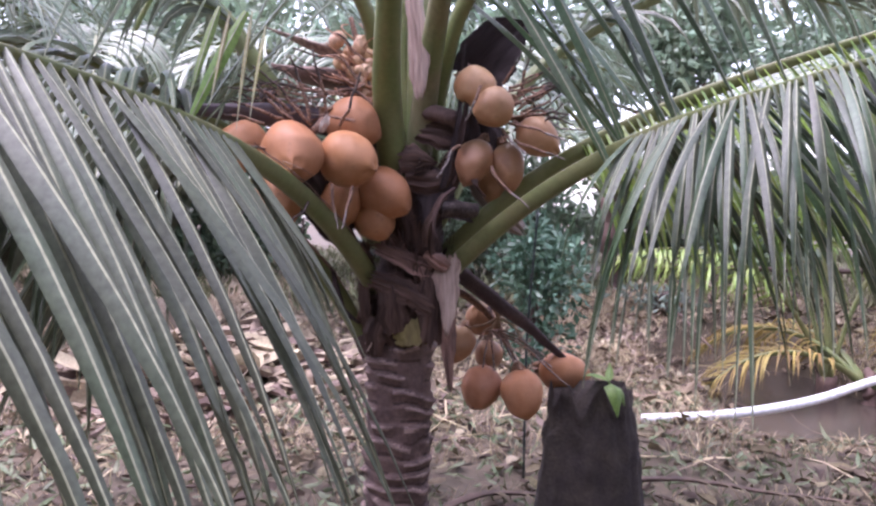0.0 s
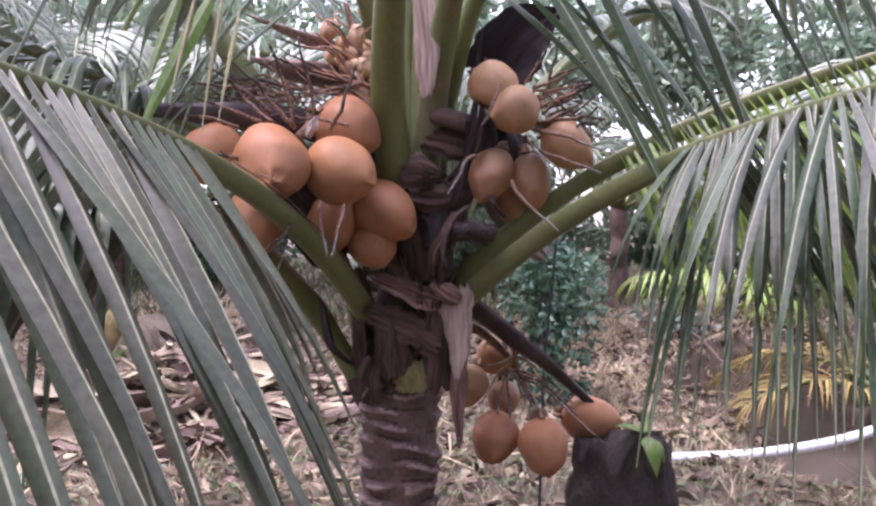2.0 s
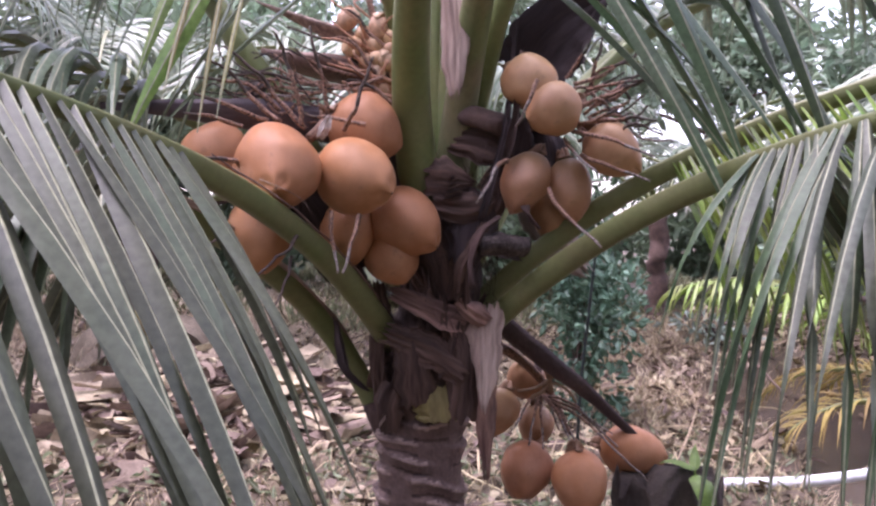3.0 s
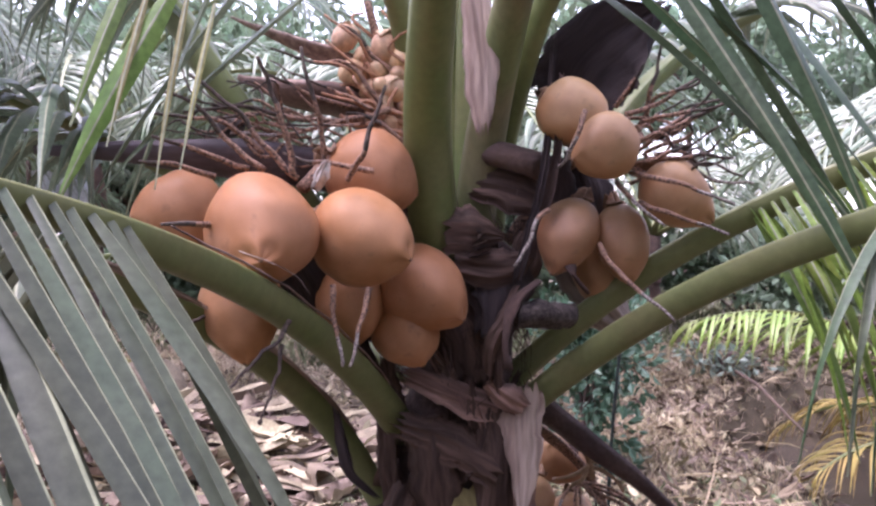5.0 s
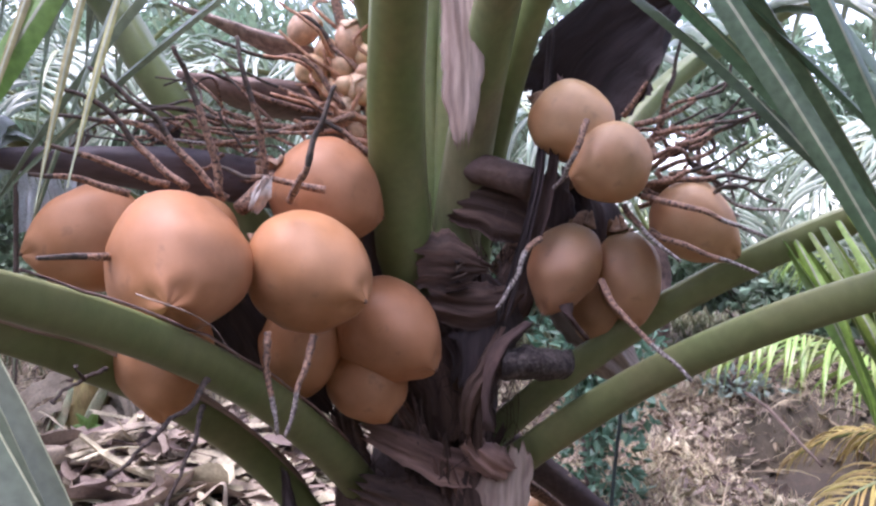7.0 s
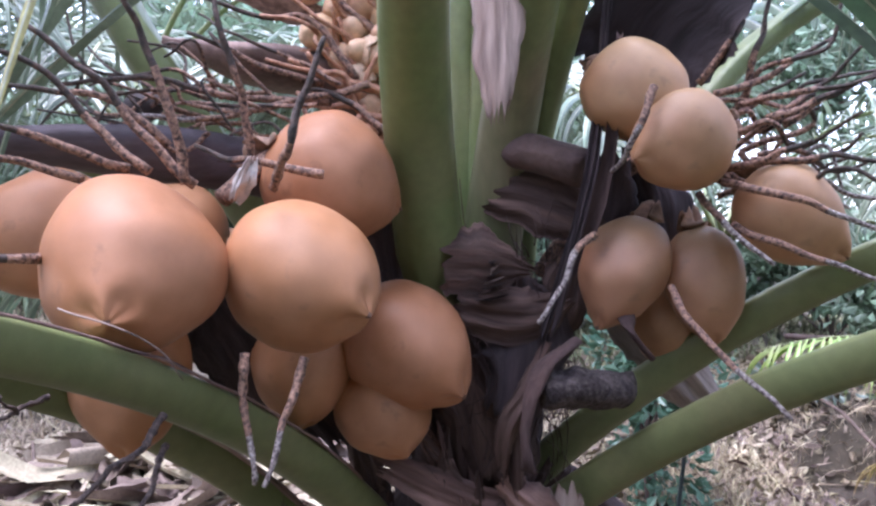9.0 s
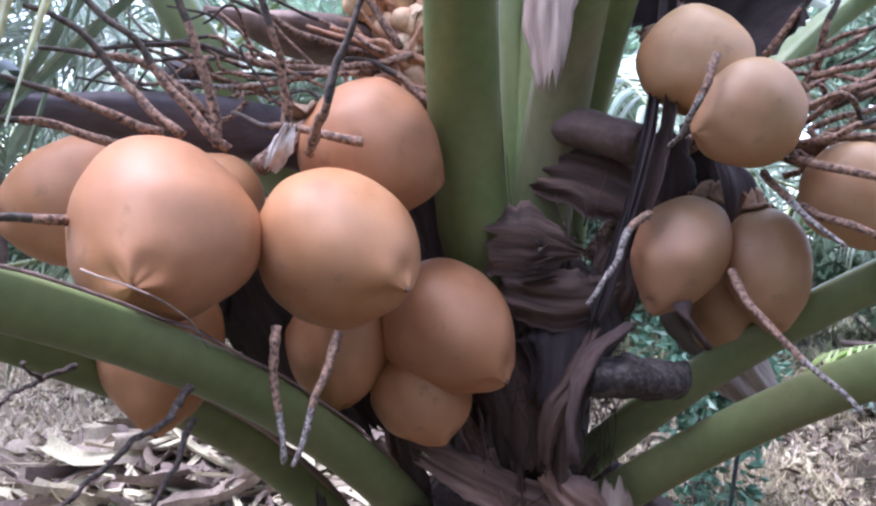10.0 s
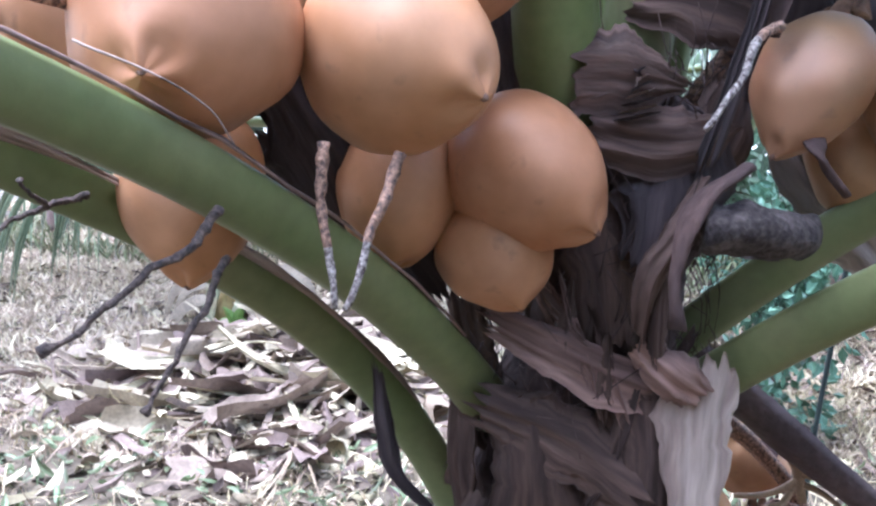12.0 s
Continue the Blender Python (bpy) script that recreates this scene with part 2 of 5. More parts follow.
M_PIPE = mat("white_pvc", (0.74, 0.75, 0.75), 0.35, (0.55, 0.55, 0.52), 6, 40, 0.4, 0.05)
M_WATER = mat("ditch_water", (0.062, 0.050, 0.040), 0.22, (0.085, 0.067, 0.052), 2, 20, 0.7, 0.15)
M_BLOCK = mat("grey_plastic", (0.50, 0.53, 0.57), 0.9, (0.33, 0.33, 0.33), 5, 60, 0.6, 0.5, rand=0.12)
M_DEADWOOD = mat("dark_dead_stalk", (0.095, 0.062, 0.045), 0.85, (0.045, 0.03, 0.024), 14, 90, 0.8, 0.6)
M_HOSE = mat("dark_hose", (0.02, 0.03, 0.028), 0.5)


# ---- building blocks ----
def mesh_of(name, verts, faces, material, smooth=True, rib=False):
    me = bpy.data.meshes.new(name)
    me.from_pydata([tuple(v) for v in verts], [], faces)
    me.materials.append(material)
    if rib:
        me.materials.append(M_RIB)
        me.polygons.foreach_set("material_index", [0, 1, 0] * (len(faces) // 3))
    if smooth:
        me.polygons.foreach_set("use_smooth", [True] * len(me.polygons))
    me.update()
    return me


def part(name, data, parent, label=""):
    """Links a mesh as one object under a thing or a part."""
    ob = new(name, data)
    ob.parent = parent
    if parent is not None and parent.type != "EMPTY":
        ob.matrix_parent_inverse = Matrix.Identity(4)
    return tagged(ob, label)


def thing(name, at, label, category, group="", kind=""):
    ob = new(name)
    ob.empty_display_size = 0.1
    ob.location = at
    return tagged(ob, label, category, group, kind)


def curve(points, n=24):
    """A smooth run of n + 1 points through the points given."""
    p = [Vector(q) for q in points]
    p = [p[0] * 2 - p[1], *p, p[-1] * 2 - p[-2]]
    out, spans = [], len(p) - 3
    for i in range(n + 1):
        u = min(i / n * spans, spans - 1e-6)
        k = int(u)
        s = u - k
        a, b, c, d = p[k:k + 4]
        out.append(0.5 * (2 * b + (c - a) * s + (2 * a - 5 * b + 4 * c - d) * s * s + (3 * b - a - 3 * c + d) * s ** 3))
    return out


def bezier(a, b, c, d, n=30):
    a, b, c, d = Vector(a), Vector(b), Vector(c), Vector(d)
    return [a * (1 - s) ** 3 + b * 3 * s * (1 - s) ** 2 + c * 3 * s * s * (1 - s) + d * s ** 3 for s in [i / n for i in range(n + 1)]]


def tube(path, radius, sides=10, shape=None, rough=0.0, up=(0, 0, 1)):
    """Verts and faces of a closed sweep. radius(s) gives (half width, half height); shape(a) a unit section."""
    verts, faces = [], []
    n = len(path)
    shape = shape or (lambda a: (math.cos(a), math.sin(a)))
    side = None
    for i, p in enumerate(path):
        d = (path[min(i + 1, n - 1)] - path[max(i - 1, 0)]).normalized()
        w = d.cross(Vector(up))
        if w.length < 0.15:
            w = side or d.cross(Vector((0, 1, 0)))
        w.normalize()
        if side and w.dot(side) < 0:
            w = -w
        side = w
        h = w.cross(d)
        rw, rh = radius(i / (n - 1))
        for k in range(sides):
            x, y = shape(2 * math.pi * k / sides)
            q = p + w * (x * rw) + h * (y * rh)
            if rough:
                q += Vector(noise.noise_vector(q * 9)) * rough + Vector(noise.noise_vector(q * 30)) * rough * 0.5
            verts.append(q)
    for i in range(n - 1):
        for k in range(sides):
            a, b = i * sides + k, i * sides + (k + 1) % sides
            faces.append((a, b, b + sides, a + sides))
    faces.append(tuple(range(sides))[::-1])
    faces.append(tuple((n - 1) * sides + k for k in range(sides)))
    return verts, faces


def stalk_section(a):
    """The section of a palm's leaf stalk: flat and slightly hollow above, round below."""
    x, y = math.cos(a), math.sin(a)
    return (x, y * 0.30 - 0.12 * (1 - x * x) if y > 0 else y)


def leaflet(p, d, out, length, width, sag, rng, n=7, fold=0.35, turn=0.5):
    """One long leaflet from p along d, which sags under its weight: a shallow gutter that tapers to a point."""
    verts, faces = [], []
    d = d.normalized()
    step = length / n
    twist = rng.uniform(-turn, turn)
    p = p.copy()
    for i in range(n + 1):
        s = i / n
        w = d.cross(out)
        if w.length < 1e-3:
            w = d.cross(Vector((0.3, 0.5, 0.8)))
        w.normalize()
        w = Matrix.Rotation(twist * s, 3, d) @ w
        up = w.cross(d)
        half = width * 0.5 * (0.45 + 0.55 * min(1, s / 0.25)) * (1 - max(0, (s - 0.35) / 0.65) ** 1.6)
        half = max(half, 0.0008)
        core = max(0.0013, half * 0.11)
        mid = p + up * half * fold * 0.4
        verts += [p - w * half - up * half * fold, mid - w * core, mid + w * core, p + w * half - up * half * fold]
        if i < n:
            b = 4 * i
            faces += [(b, b + 1, b + 5, b + 4), (b + 1, b + 2, b + 6, b + 5), (b + 2, b + 3, b + 7, b + 6)]
        p = p + d * step
        d = (d + Vector((0, 0, -1)) * sag * (0.25 + 1.2 * s) / n * 3).normalized()
    return verts, faces


def join(pieces):
    verts, faces = [], []
    for v, f in pieces:
        k = len(verts)
        verts += v
        faces += [tuple(i + k for i in q) for q in f]
    return verts, faces


def frond(palm, path, width, start, length, count, sag, rng, singly=False, sides=(1, -1), lift=0.25, leafw=0.036, green=None, rib=None, spread=(0.9, 0.7), thick=1.05, ahead=0.45, stop=0.995, young=0.55, wild=1.0, grow=0.2, reach=1.0, fold=0.35, mixed=None):
    """A frond: the stalk and midrib as one part, its leaflets under it."""
    n = len(path) - 1
    slow = lambda s: s * reach if s * reach < 0.72 else 0.72 + (s * reach - 0.72) * 0.28 / (reach - 0.72)
    taper = lambda s: taper_at(slow(s))
    taper_at = lambda s: (max(0.004, width * (1.55 - 5.5 * s if s < 0.1 else (1.0 - 0.25 * (s - 0.1)) * (1 - s ** 2.2 * 0.9))), max(0.003, width * thick * (1.15 - 0.35 * s if s < 0.55 else 0.9575 - 1.9 * (s - 0.55))))
    ob = part("frond", mesh_of("frond", *tube(path, taper, 14, stalk_section), rib or M_PET), palm, "" if not singly else "olive-green arching frond with drooping grey-green leaflets")
    pieces = []
    for side in sides:
        for i in range(count):
            s = start + (stop - start) * (i + wild * rng.uniform(-0.3, 0.3)) / count
            s = min(max(s, start), 0.995)
            k = min(int(s * n), n - 1)
            p = path[k].lerp(path[k + 1], s * n - k)
            d = (path[k + 1] - path[k]).normalized()
            w = d.cross(Vector((0, 0, 1))).normalized() * side
            up = w.cross(d) * side
            along = (s - start) / (1 - start)
            size = length * (young + (1 - young) * min(1, along / grow)) * (1 - 0.55 * max(0, along - 0.5) / 0.5) * (1 + wild * rng.uniform(-0.20, 0.10))
            way = w * (spread[0] + (spread[1] - spread[0]) * along) + d * (ahead + 0.5 * along) + up * (lift + wild * rng.uniform(-0.12, 0.12)) + Vector((rng.gauss(0, 0.11), rng.gauss(0, 0.11), rng.gauss(0, 0.06))) * wild
            pieces.append(leaflet(p + w * taper(s)[0] * 0.6, way, (w * -0.35 + up).normalized() if up.length else Vector((0, 0, 1)), size, leafw * rng.uniform(0.8, 1.15), sag * rng.uniform(0.8, 1.2), rng, 7, fold, 0.5 * wild))
    if singly:
        for k, (v, f) in enumerate(pieces):
            part("leaflet", mesh_of("leaflet", v, f, mixed if mixed and k % 3 else green or M_LEAF, True, True), ob)
    elif pieces:
        tagged(part("foliage", mesh_of("foliage", *join(pieces), green or M_LEAFJ, True, green is None), ob), kind="stuff")
    return ob


# ---- ground ----
def ground_height(x, y):
    h = 0.05 * noise.noise(Vector((x * 0.6, y * 0.6, 0))) + 0.02 * noise.noise(Vector((x * 2.3, y * 2.3, 3)))
    # ditch running off to the right
    wx, wy = 0.30 * noise.noise(Vector((x * 1.4, y * 1.4, 9))), 0.28 * noise.noise(Vector((x * 1.3, y * 1.3, 5)))
    ease = min(1, max(0, (x + wx - 1.55 - 0.25 * abs(y - 4.85)) / 0.8))
    side = min(1, max(0, (1.0 - abs(y + wy - 4.85 - 0.1 * (x - 2))) / 0.75))
    h -= 0.44 * ease * ease * (3 - 2 * ease) * side * side * (3 - 2 * side)
    # muddy pool where the ditch widens
    pool = min(1, max(0, 1.45 * (1 - ((x + 0.6 * wx - 2.50) / 0.85) ** 2 - ((y + 0.6 * wy - 6.30) / 0.95) ** 2)))
    h -= 0.42 * pool * pool * (3 - 2 * pool)
    # low bank of spoil behind it
    h += 0.42 * math.exp(-((x - 2.6) / 1.6) ** 2 - ((y - 8.2) / 1.3) ** 2)
    h += 0.16 * math.exp(-((x + 1.6) / 0.9) ** 2 - ((y - 5.9) / 0.8) ** 2)
    return h


gx = [-60, -35, -20, -12, -8, *[-6 + 0.12 * i for i in range(101)], 8, 12, 20, 35, 60]
gy = [-40, -20, -10, -5, *[-2 + 0.13 * i for i in range(101)], 13, 17, 25, 40, 80]
gv = [(x, y, ground_height(x, y)) for y in gy for x in gx]
gf = [(j * len(gx) + i, j * len(gx) + i + 1, (j + 1) * len(gx) + i + 1, (j + 1) * len(gx) + i) for j in range(len(gy) - 1) for i in range(len(gx) - 1)]
ground = tagged(new("ground", mesh_of("ground", gv, gf, M_SOIL)), "dry brown garden soil strewn with dead leaves", "ground", kind="structure")
wv = [(1.0, 3.6, -0.17), (9.0, 4.2, -0.17), (9.0, 7.6, -0.17), (1.0, 7.6, -0.17)]
tagged(new("water", mesh_of("water", wv, [(0, 1, 2, 3)], M_WATER)), "still muddy brown water in the garden ditch", "water", kind="structure")

# ---- the palm ----
RNG = random.Random(4)
palm = thing("coconut_palm", (-0.08, 2.73, 0), "young dwarf coconut palm with ringed brown trunk and low fruit bunches", "palm tree")
bpy.context.view_layer.update()


def at_palm(data):
    """Meshes of the palm are given in world places; shift them to its base."""
    data.transform(Matrix.Translation((0.08, -2.73, 0)))
    return data


def palm_part(name, geo, material, label="", parent=None):
    return part(name, at_palm(mesh_of(name, *geo, material)) if parent is None else mesh_of(name, *geo, material), parent or palm, label)


def scarred_trunk():
    """The trunk: uneven overlapping leaf scars, each a lip that is torn back in places."""
    sides, rows = 56, 190
    verts, faces, pale = [], [], []
    for i in range(rows):
        z = -0.05 + 0.0049 * i
        for k in range(sides):
            a = 2 * math.pi * k / sides
            o = Vector((math.cos(a), math.sin(a), 0))
            zz = z + 0.016 * math.sin(a + 1.0) + 0.030 * noise.noise(Vector((o.x * 1.3, o.y * 1.3, z * 7)))
            ring, f = math.floor(zz / 0.056), (zz / 0.056) % 1
            torn = 0.45 + 1.25 * noise.noise(Vector((o.x * 1.7, o.y * 1.7, ring * 3.3)))
            lip = (0.003 + 0.032 * max(0, min(1, torn))) * (f ** 1.4 if f < 0.84 else (1 - f) * 5.2)
            r = 0.112 + lip + 0.03 * max(0, 0.10 - z) / 0.15 + 0.006 * noise.noise(Vector((o.x * 2, o.y * 2, z * 7))) + 0.0025 * noise.noise(Vector((o.x * 9, o.y * 9, z * 40)))
            verts.append(Vector((-0.095 + 0.02 * (z - 0.4), 2.735, z)) + o * r)
            if i < rows - 1:
                b, c = i * sides + k, i * sides + (k + 1) % sides
                faces.append((b, c, c + sides, b + sides))
                # 1: pale scar; 2: shadow at the ring's foot, painted in dark fibre colour
                pale.append(1 if 0.62 < f < 0.86 and torn > 0.40 else 2 if f < 0.14 and torn > 0.3 else 0)
    faces.append(tuple((rows - 1) * sides + k for k in range(sides)))
    pale.append(0)
    me = mesh_of("trunk", verts, faces, M_TRUNK)
    me.materials.append(M_SCAR)
    # dark fibre colour serves here as the painted shadow between rings
    me.materials.append(M_FIBRE)
    me.polygons.foreach_set("material_index", pale)
    return at_palm(me)


part("trunk", scarred_trunk(), palm, "brown trunk with uneven leaf-scar rings")
crown_path = [Vector((-0.075 + 0.085 * (i / 33) ** 1.5, 2.735 - 0.07 * i / 33, 0.82 + 0.0165 * i)) for i in range(34)]
palm_part("crown_base", tube(crown_path, lambda s: (0.130 + 0.010 * math.sin(9 * s) - 0.06 * s * s, 0.125 - 0.05 * s * s), 30, None, 0.03), M_FIBRE, "dark matted fibre round the leaf bases")

FR = []
front_stalk = bezier((-0.125, 2.75, 0.90), (-0.306, 2.361, 1.368), (-0.480, 1.866, 1.488), (-0.619, 1.13, 1.525), 40)
front_end = bezier((-0.619, 1.13, 1.525), (-0.68, 0.80, 1.54), (-0.80, 0.42, 1.47), (-0.92, 0.10, 1.26), 20)[1:]
FR.append(frond(palm, front_stalk + front_end, 0.036, 0.42, 0.98, 54, 0.36, RNG, True, wild=0.5, lift=-0.88, spread=(0.76, 0.56), ahead=-0.08, thick=1.2, leafw=0.034, young=0.55, grow=0.12, reach=1.5, fold=0.6))
FR.append(frond(palm, bezier((-0.17, 2.745, 0.74), (-0.355, 2.791, 1.103), (-0.575, 2.217, 1.496), (-0.90, 1.131, 1.52), 40), 0.033, 0.70, 0.75, 36, 1.0, RNG, True, green=M_LEAFK, lift=-0.8, spread=(0.5, 0.3), thick=1.35, wild=0.6, fold=0.55))
FR.append(frond(palm, bezier((0.01, 2.72, 0.98), (0.395, 2.45, 1.414), (0.689, 2.131, 1.538), (1.08, 1.40, 1.60), 40), 0.032, 0.56, 0.80, 50, 0.8, RNG, True, green=M_LEAF, mixed=M_LEAFP, lift=-0.55, spread=(0.6, 0.3), ahead=0.04, thick=1.4, leafw=0.026, wild=0.8, fold=0.5))
FR.append(frond(palm, bezier((0.01, 2.73, 1.06), (0.365, 2.635, 1.447), (0.746, 2.466, 1.664), (1.75, 1.90, 1.86), 40), 0.031, 0.43, 0.80, 50, 0.55, RNG, True, green=M_LEAFG, mixed=M_LIMELEAF, lift=-0.95, spread=(0.45, 0.4), ahead=0.1, thick=1.4, leafw=0.024, young=0.62, grow=0.4, wild=0.7, fold=0.5))
FR.append(frond(palm, curve([(-0.062, 2.69, 1.20), (-0.095, 2.61, 1.38), (-0.108, 2.44, 1.65), (-0.07, 2.10, 1.92), (-0.01, 1.55, 2.12), (0.03, 0.9, 2.2)], 40), 0.056, 0.80, 0.7, 14, 0.3, RNG, False, lift=0.1, thick=0.75))
FR.append(frond(palm, curve([(-0.02, 2.70, 1.24), (-0.02, 2.69, 1.42), (0.02, 2.57, 1.70), (0.08, 2.25, 1.95), (0.17, 1.7, 2.12), (0.24, 1.1, 2.2)], 40), 0.052, 0.80, 0.7, 14, 0.3, RNG, False, lift=0.1, thick=0.75, rib=M_PETB))
FR.append(frond(palm, curve([(-0.15, 2.80, 1.15), (-0.36, 2.68, 1.47), (-0.53, 2.61, 1.74), (-0.72, 2.6, 1.98), (-1.2, 2.5, 2.3), (-1.9, 2.3, 2.3)], 40), 0.054, 0.5, 0.8, 40, 1.0, RNG, True, green=M_LEAFK, lift=-0.1, thick=1.0))
FR.append(frond(palm, curve([(-0.15, 2.80, 1.15), (-0.5, 2.83, 1.43), (-0.8, 2.72, 1.61), (-1.125, 2.4, 1.75), (-1.7, 1.9, 1.8)], 40), 0.026, 0.50, 0.75, 36, 1.0, RNG, True, green=M_LEAFK, lift=-0.1, thick=0.8))
FR.append(frond(palm, curve([(-0.02, 2.8, 1.2), (0.02, 2.95, 1.6), (0.0, 3.2, 2.1), (-0.1, 3.6, 2.5), (-0.2, 4.2, 2.6)], 36), 0.038, 0.5, 0.8, 36, 1.0, RNG, False))
FR.append(frond(palm, curve([(0.02, 2.78, 1.2), (0.25, 2.95, 1.6), (0.6, 3.15, 1.95), (1.2, 3.3, 2.2), (1.9, 3.4, 2.1)], 36), 0.038, 0.45, 0.8, 36, 1.0, RNG, False))
FR.append(frond(palm, curve([(-0.10, 2.76, 1.25), (-0.13, 2.66, 1.65), (-0.21, 2.45, 1.97), (-0.46, 2.20, 2.08), (-0.95, 1.80, 2.1)], 40), 0.034, 0.50, 0.80, 6, 0.2, RNG, True, (1,), lift=-1.2, spread=(0.62, 0.5), ahead=0.15, leafw=0.030, young=0.9, green=M_LEAFK))
FR.append(frond(palm, curve([(0.0, 2.76, 1.25), (0.05, 2.66, 1.65), (0.17, 2.38, 1.95), (0.46, 2.08, 2.04), (0.98, 1.66, 2.05)], 40), 0.034, 0.46, 0.82, 18, 0.2, RNG, True, (-1,), lift=-1.2, spread=(0.55, 0.45), ahead=0.15, leafw=0.040, young=0.9, green=M_LEAFP))
FR.append(frond(palm, curve([(-0.16, 2.80, 1.08), (-0.60, 3.12, 1.36), (-1.05, 3.30, 1.36), (-1.40, 3.36, 1.30), (-1.90, 3.35, 1.20)], 36), 0.020, 0.52, 0.40, 22, 1.2, RNG, True, green=M_LEAFK, lift=-0.7, spread=(0.5, 0.3), leafw=0.017, thick=0.9))
# upright younger fronds added above the view to roof and shade the crown
RU = random.Random(77)
for k, (deg, far, top) in enumerate([(-165, 1.6, 2.6), (165, 1.7, 2.6), (25, 1.7, 2.6), (80, 1.8, 2.7), (128, 1.8, 2.7), (-75, 1.2, 2.8)]):
    o = Vector((math.cos(radians(deg)), math.sin(radians(deg)), 0))
    c0 = Vector((-0.04, 2.76, 0))
    FR.append(frond(palm, curve([c0 + o * 0.02 + Vector((0, 0, 1.28)), c0 + o * 0.03 + Vector((0, 0, 1.7)), c0 + o * 0.12 + Vector((0, 0, 2.15)), c0 + o * far * 0.45 + Vector((0, 0, top)), c0 + o * far * 0.8 + Vector((0, 0, top + 0.12)), c0 + o * far * 1.1 + Vector((0, 0, top + 0.08))], 36), 0.030, 0.40, 0.62, 34, 0.55, RU, False, lift=0.15))
# leaflets of the overhead frond that hang straight down
HANGING = [
    ((-0.472, 2.191, 1.826), (-0.031, -0.089, -0.332), 0.352, 0.011, "yellow"),
    ((-0.434, 2.192, 1.786), (-0.031, -0.088, -0.264), 0.285, 0.010, "yellow"),
    ((-0.489, 2.191, 1.826), (-0.173, -0.095, -0.359), 0.418, 0.040, "green"),
    ((-0.534, 2.189, 1.825), (-0.041, -0.088, -0.267), 0.290, 0.012, "yellow"),
    ((-0.564, 2.188, 1.841), (-0.066, -0.089, -0.253), 0.282, 0.026, "green"),
]
M_LEAFY = mat("yellowing_leaflet", (0.30, 0.29, 0.105), 0.45, (0.36, 0.30, 0.14), 6, 80, 0.8, 0.12, 0.45, rand=0.25, leaf=0.3)
for (px, py, pz), (dx, dy, dz), size, wide, green in HANGING:
    part("leaflet", mesh_of("leaflet", *leaflet(Vector((px, py, pz)), Vector((dx, dy, dz)), Vector((0.2, -1, 0.3)), size, wide, 0.12, RNG, 9), M_LEAFY if green == "yellow" else M_LEAFG, True, True), FR[10])
for fo in FR:
    for o in (fo, *fo.children):
        o.data.transform(Matrix.Translation((0.08, -2.73, 0)))


def spathe(points, width, material, label, depth=0.6):
    """A boat-shaped woody sheath, open on one side and pointed at its end."""
    path = curve(points, 24)
    prof = lambda s: (width * (0.25 + 0.75 * math.sin(math.pi * min(1, 0.12 + s * 0.75))) * (1 - 0.96 * max(0, s - 0.6) / 0.4), width * depth * (1 - 0.8 * max(0, s - 0.5) / 0.5))
    boat = lambda a: (math.cos(a), math.sin(a)) if math.sin(a) <= 0 else (math.cos(a) * 0.93, -abs(math.sin(a)) * 0.82)
    return palm_part("spathe", tube(path, prof, 24, boat, 0.004), material, label)


spathe([(-0.25, 2.62, 1.56), (-0.40, 2.50, 1.594), (-0.60, 2.46, 1.595), (-0.85, 2.42, 1.585)], 0.054, M_GREYSP, "long grey weathered spathe", 1.35)
spathe([(-0.20, 2.68, 1.66), (-0.29, 2.646, 1.72), (-0.40, 2.6, 1.728), (-0.50, 2.56, 1.745)], 0.092, M_SPATHE2, "split brown spathe")
spathe([(0.03, 2.82, 1.12), (0.161, 2.85, 1.03), (0.40, 2.9, 0.83), (0.62, 2.93, 0.61)], 0.056, M_SPATHE, "long black hanging spathe", 1.0)
spathe([(-0.17, 2.66, 1.74), (-0.27, 2.64, 1.79), (-0.38, 2.61, 1.82), (-0.52, 2.58, 1.87)], 0.055, M_SPATHE3, "pinkish-brown dried spathe above the strands", 0.5)
palm_part("cut_stub", tube(curve([(-0.02, 2.64, 1.585), (0.04, 2.60, 1.582), (0.115, 2.56, 1.560)], 12), lambda s: (0.024 + 0.006 * s + 0.002 * math.sin(17 * s), 0.024 + 0.004 * s), 20, None, 0.007), M_TRUNK, "brown cut-off stalk stub")


def sheet(points, widths, material, label, curl=0.25):
    """A torn papery strip with some thickness."""
    path = curve(points, 16)
    prof = lambda s: (np.interp(s, np.linspace(0, 1, len(widths)), widths) * (1 + 0.25 * noise.noise(Vector((s * 7, widths[0] * 50, 0)))), 0.0025)
    arch = lambda a: (math.cos(a), math.sin(a) + 8 * curl * (1 - math.cos(a) ** 2 * 2))
    return palm_part("spathe" if "spathe" in label else "leaf_sheath", tube(path, prof, 16, arch, 0.004, (0.2, 1, 0.1)), material, label)


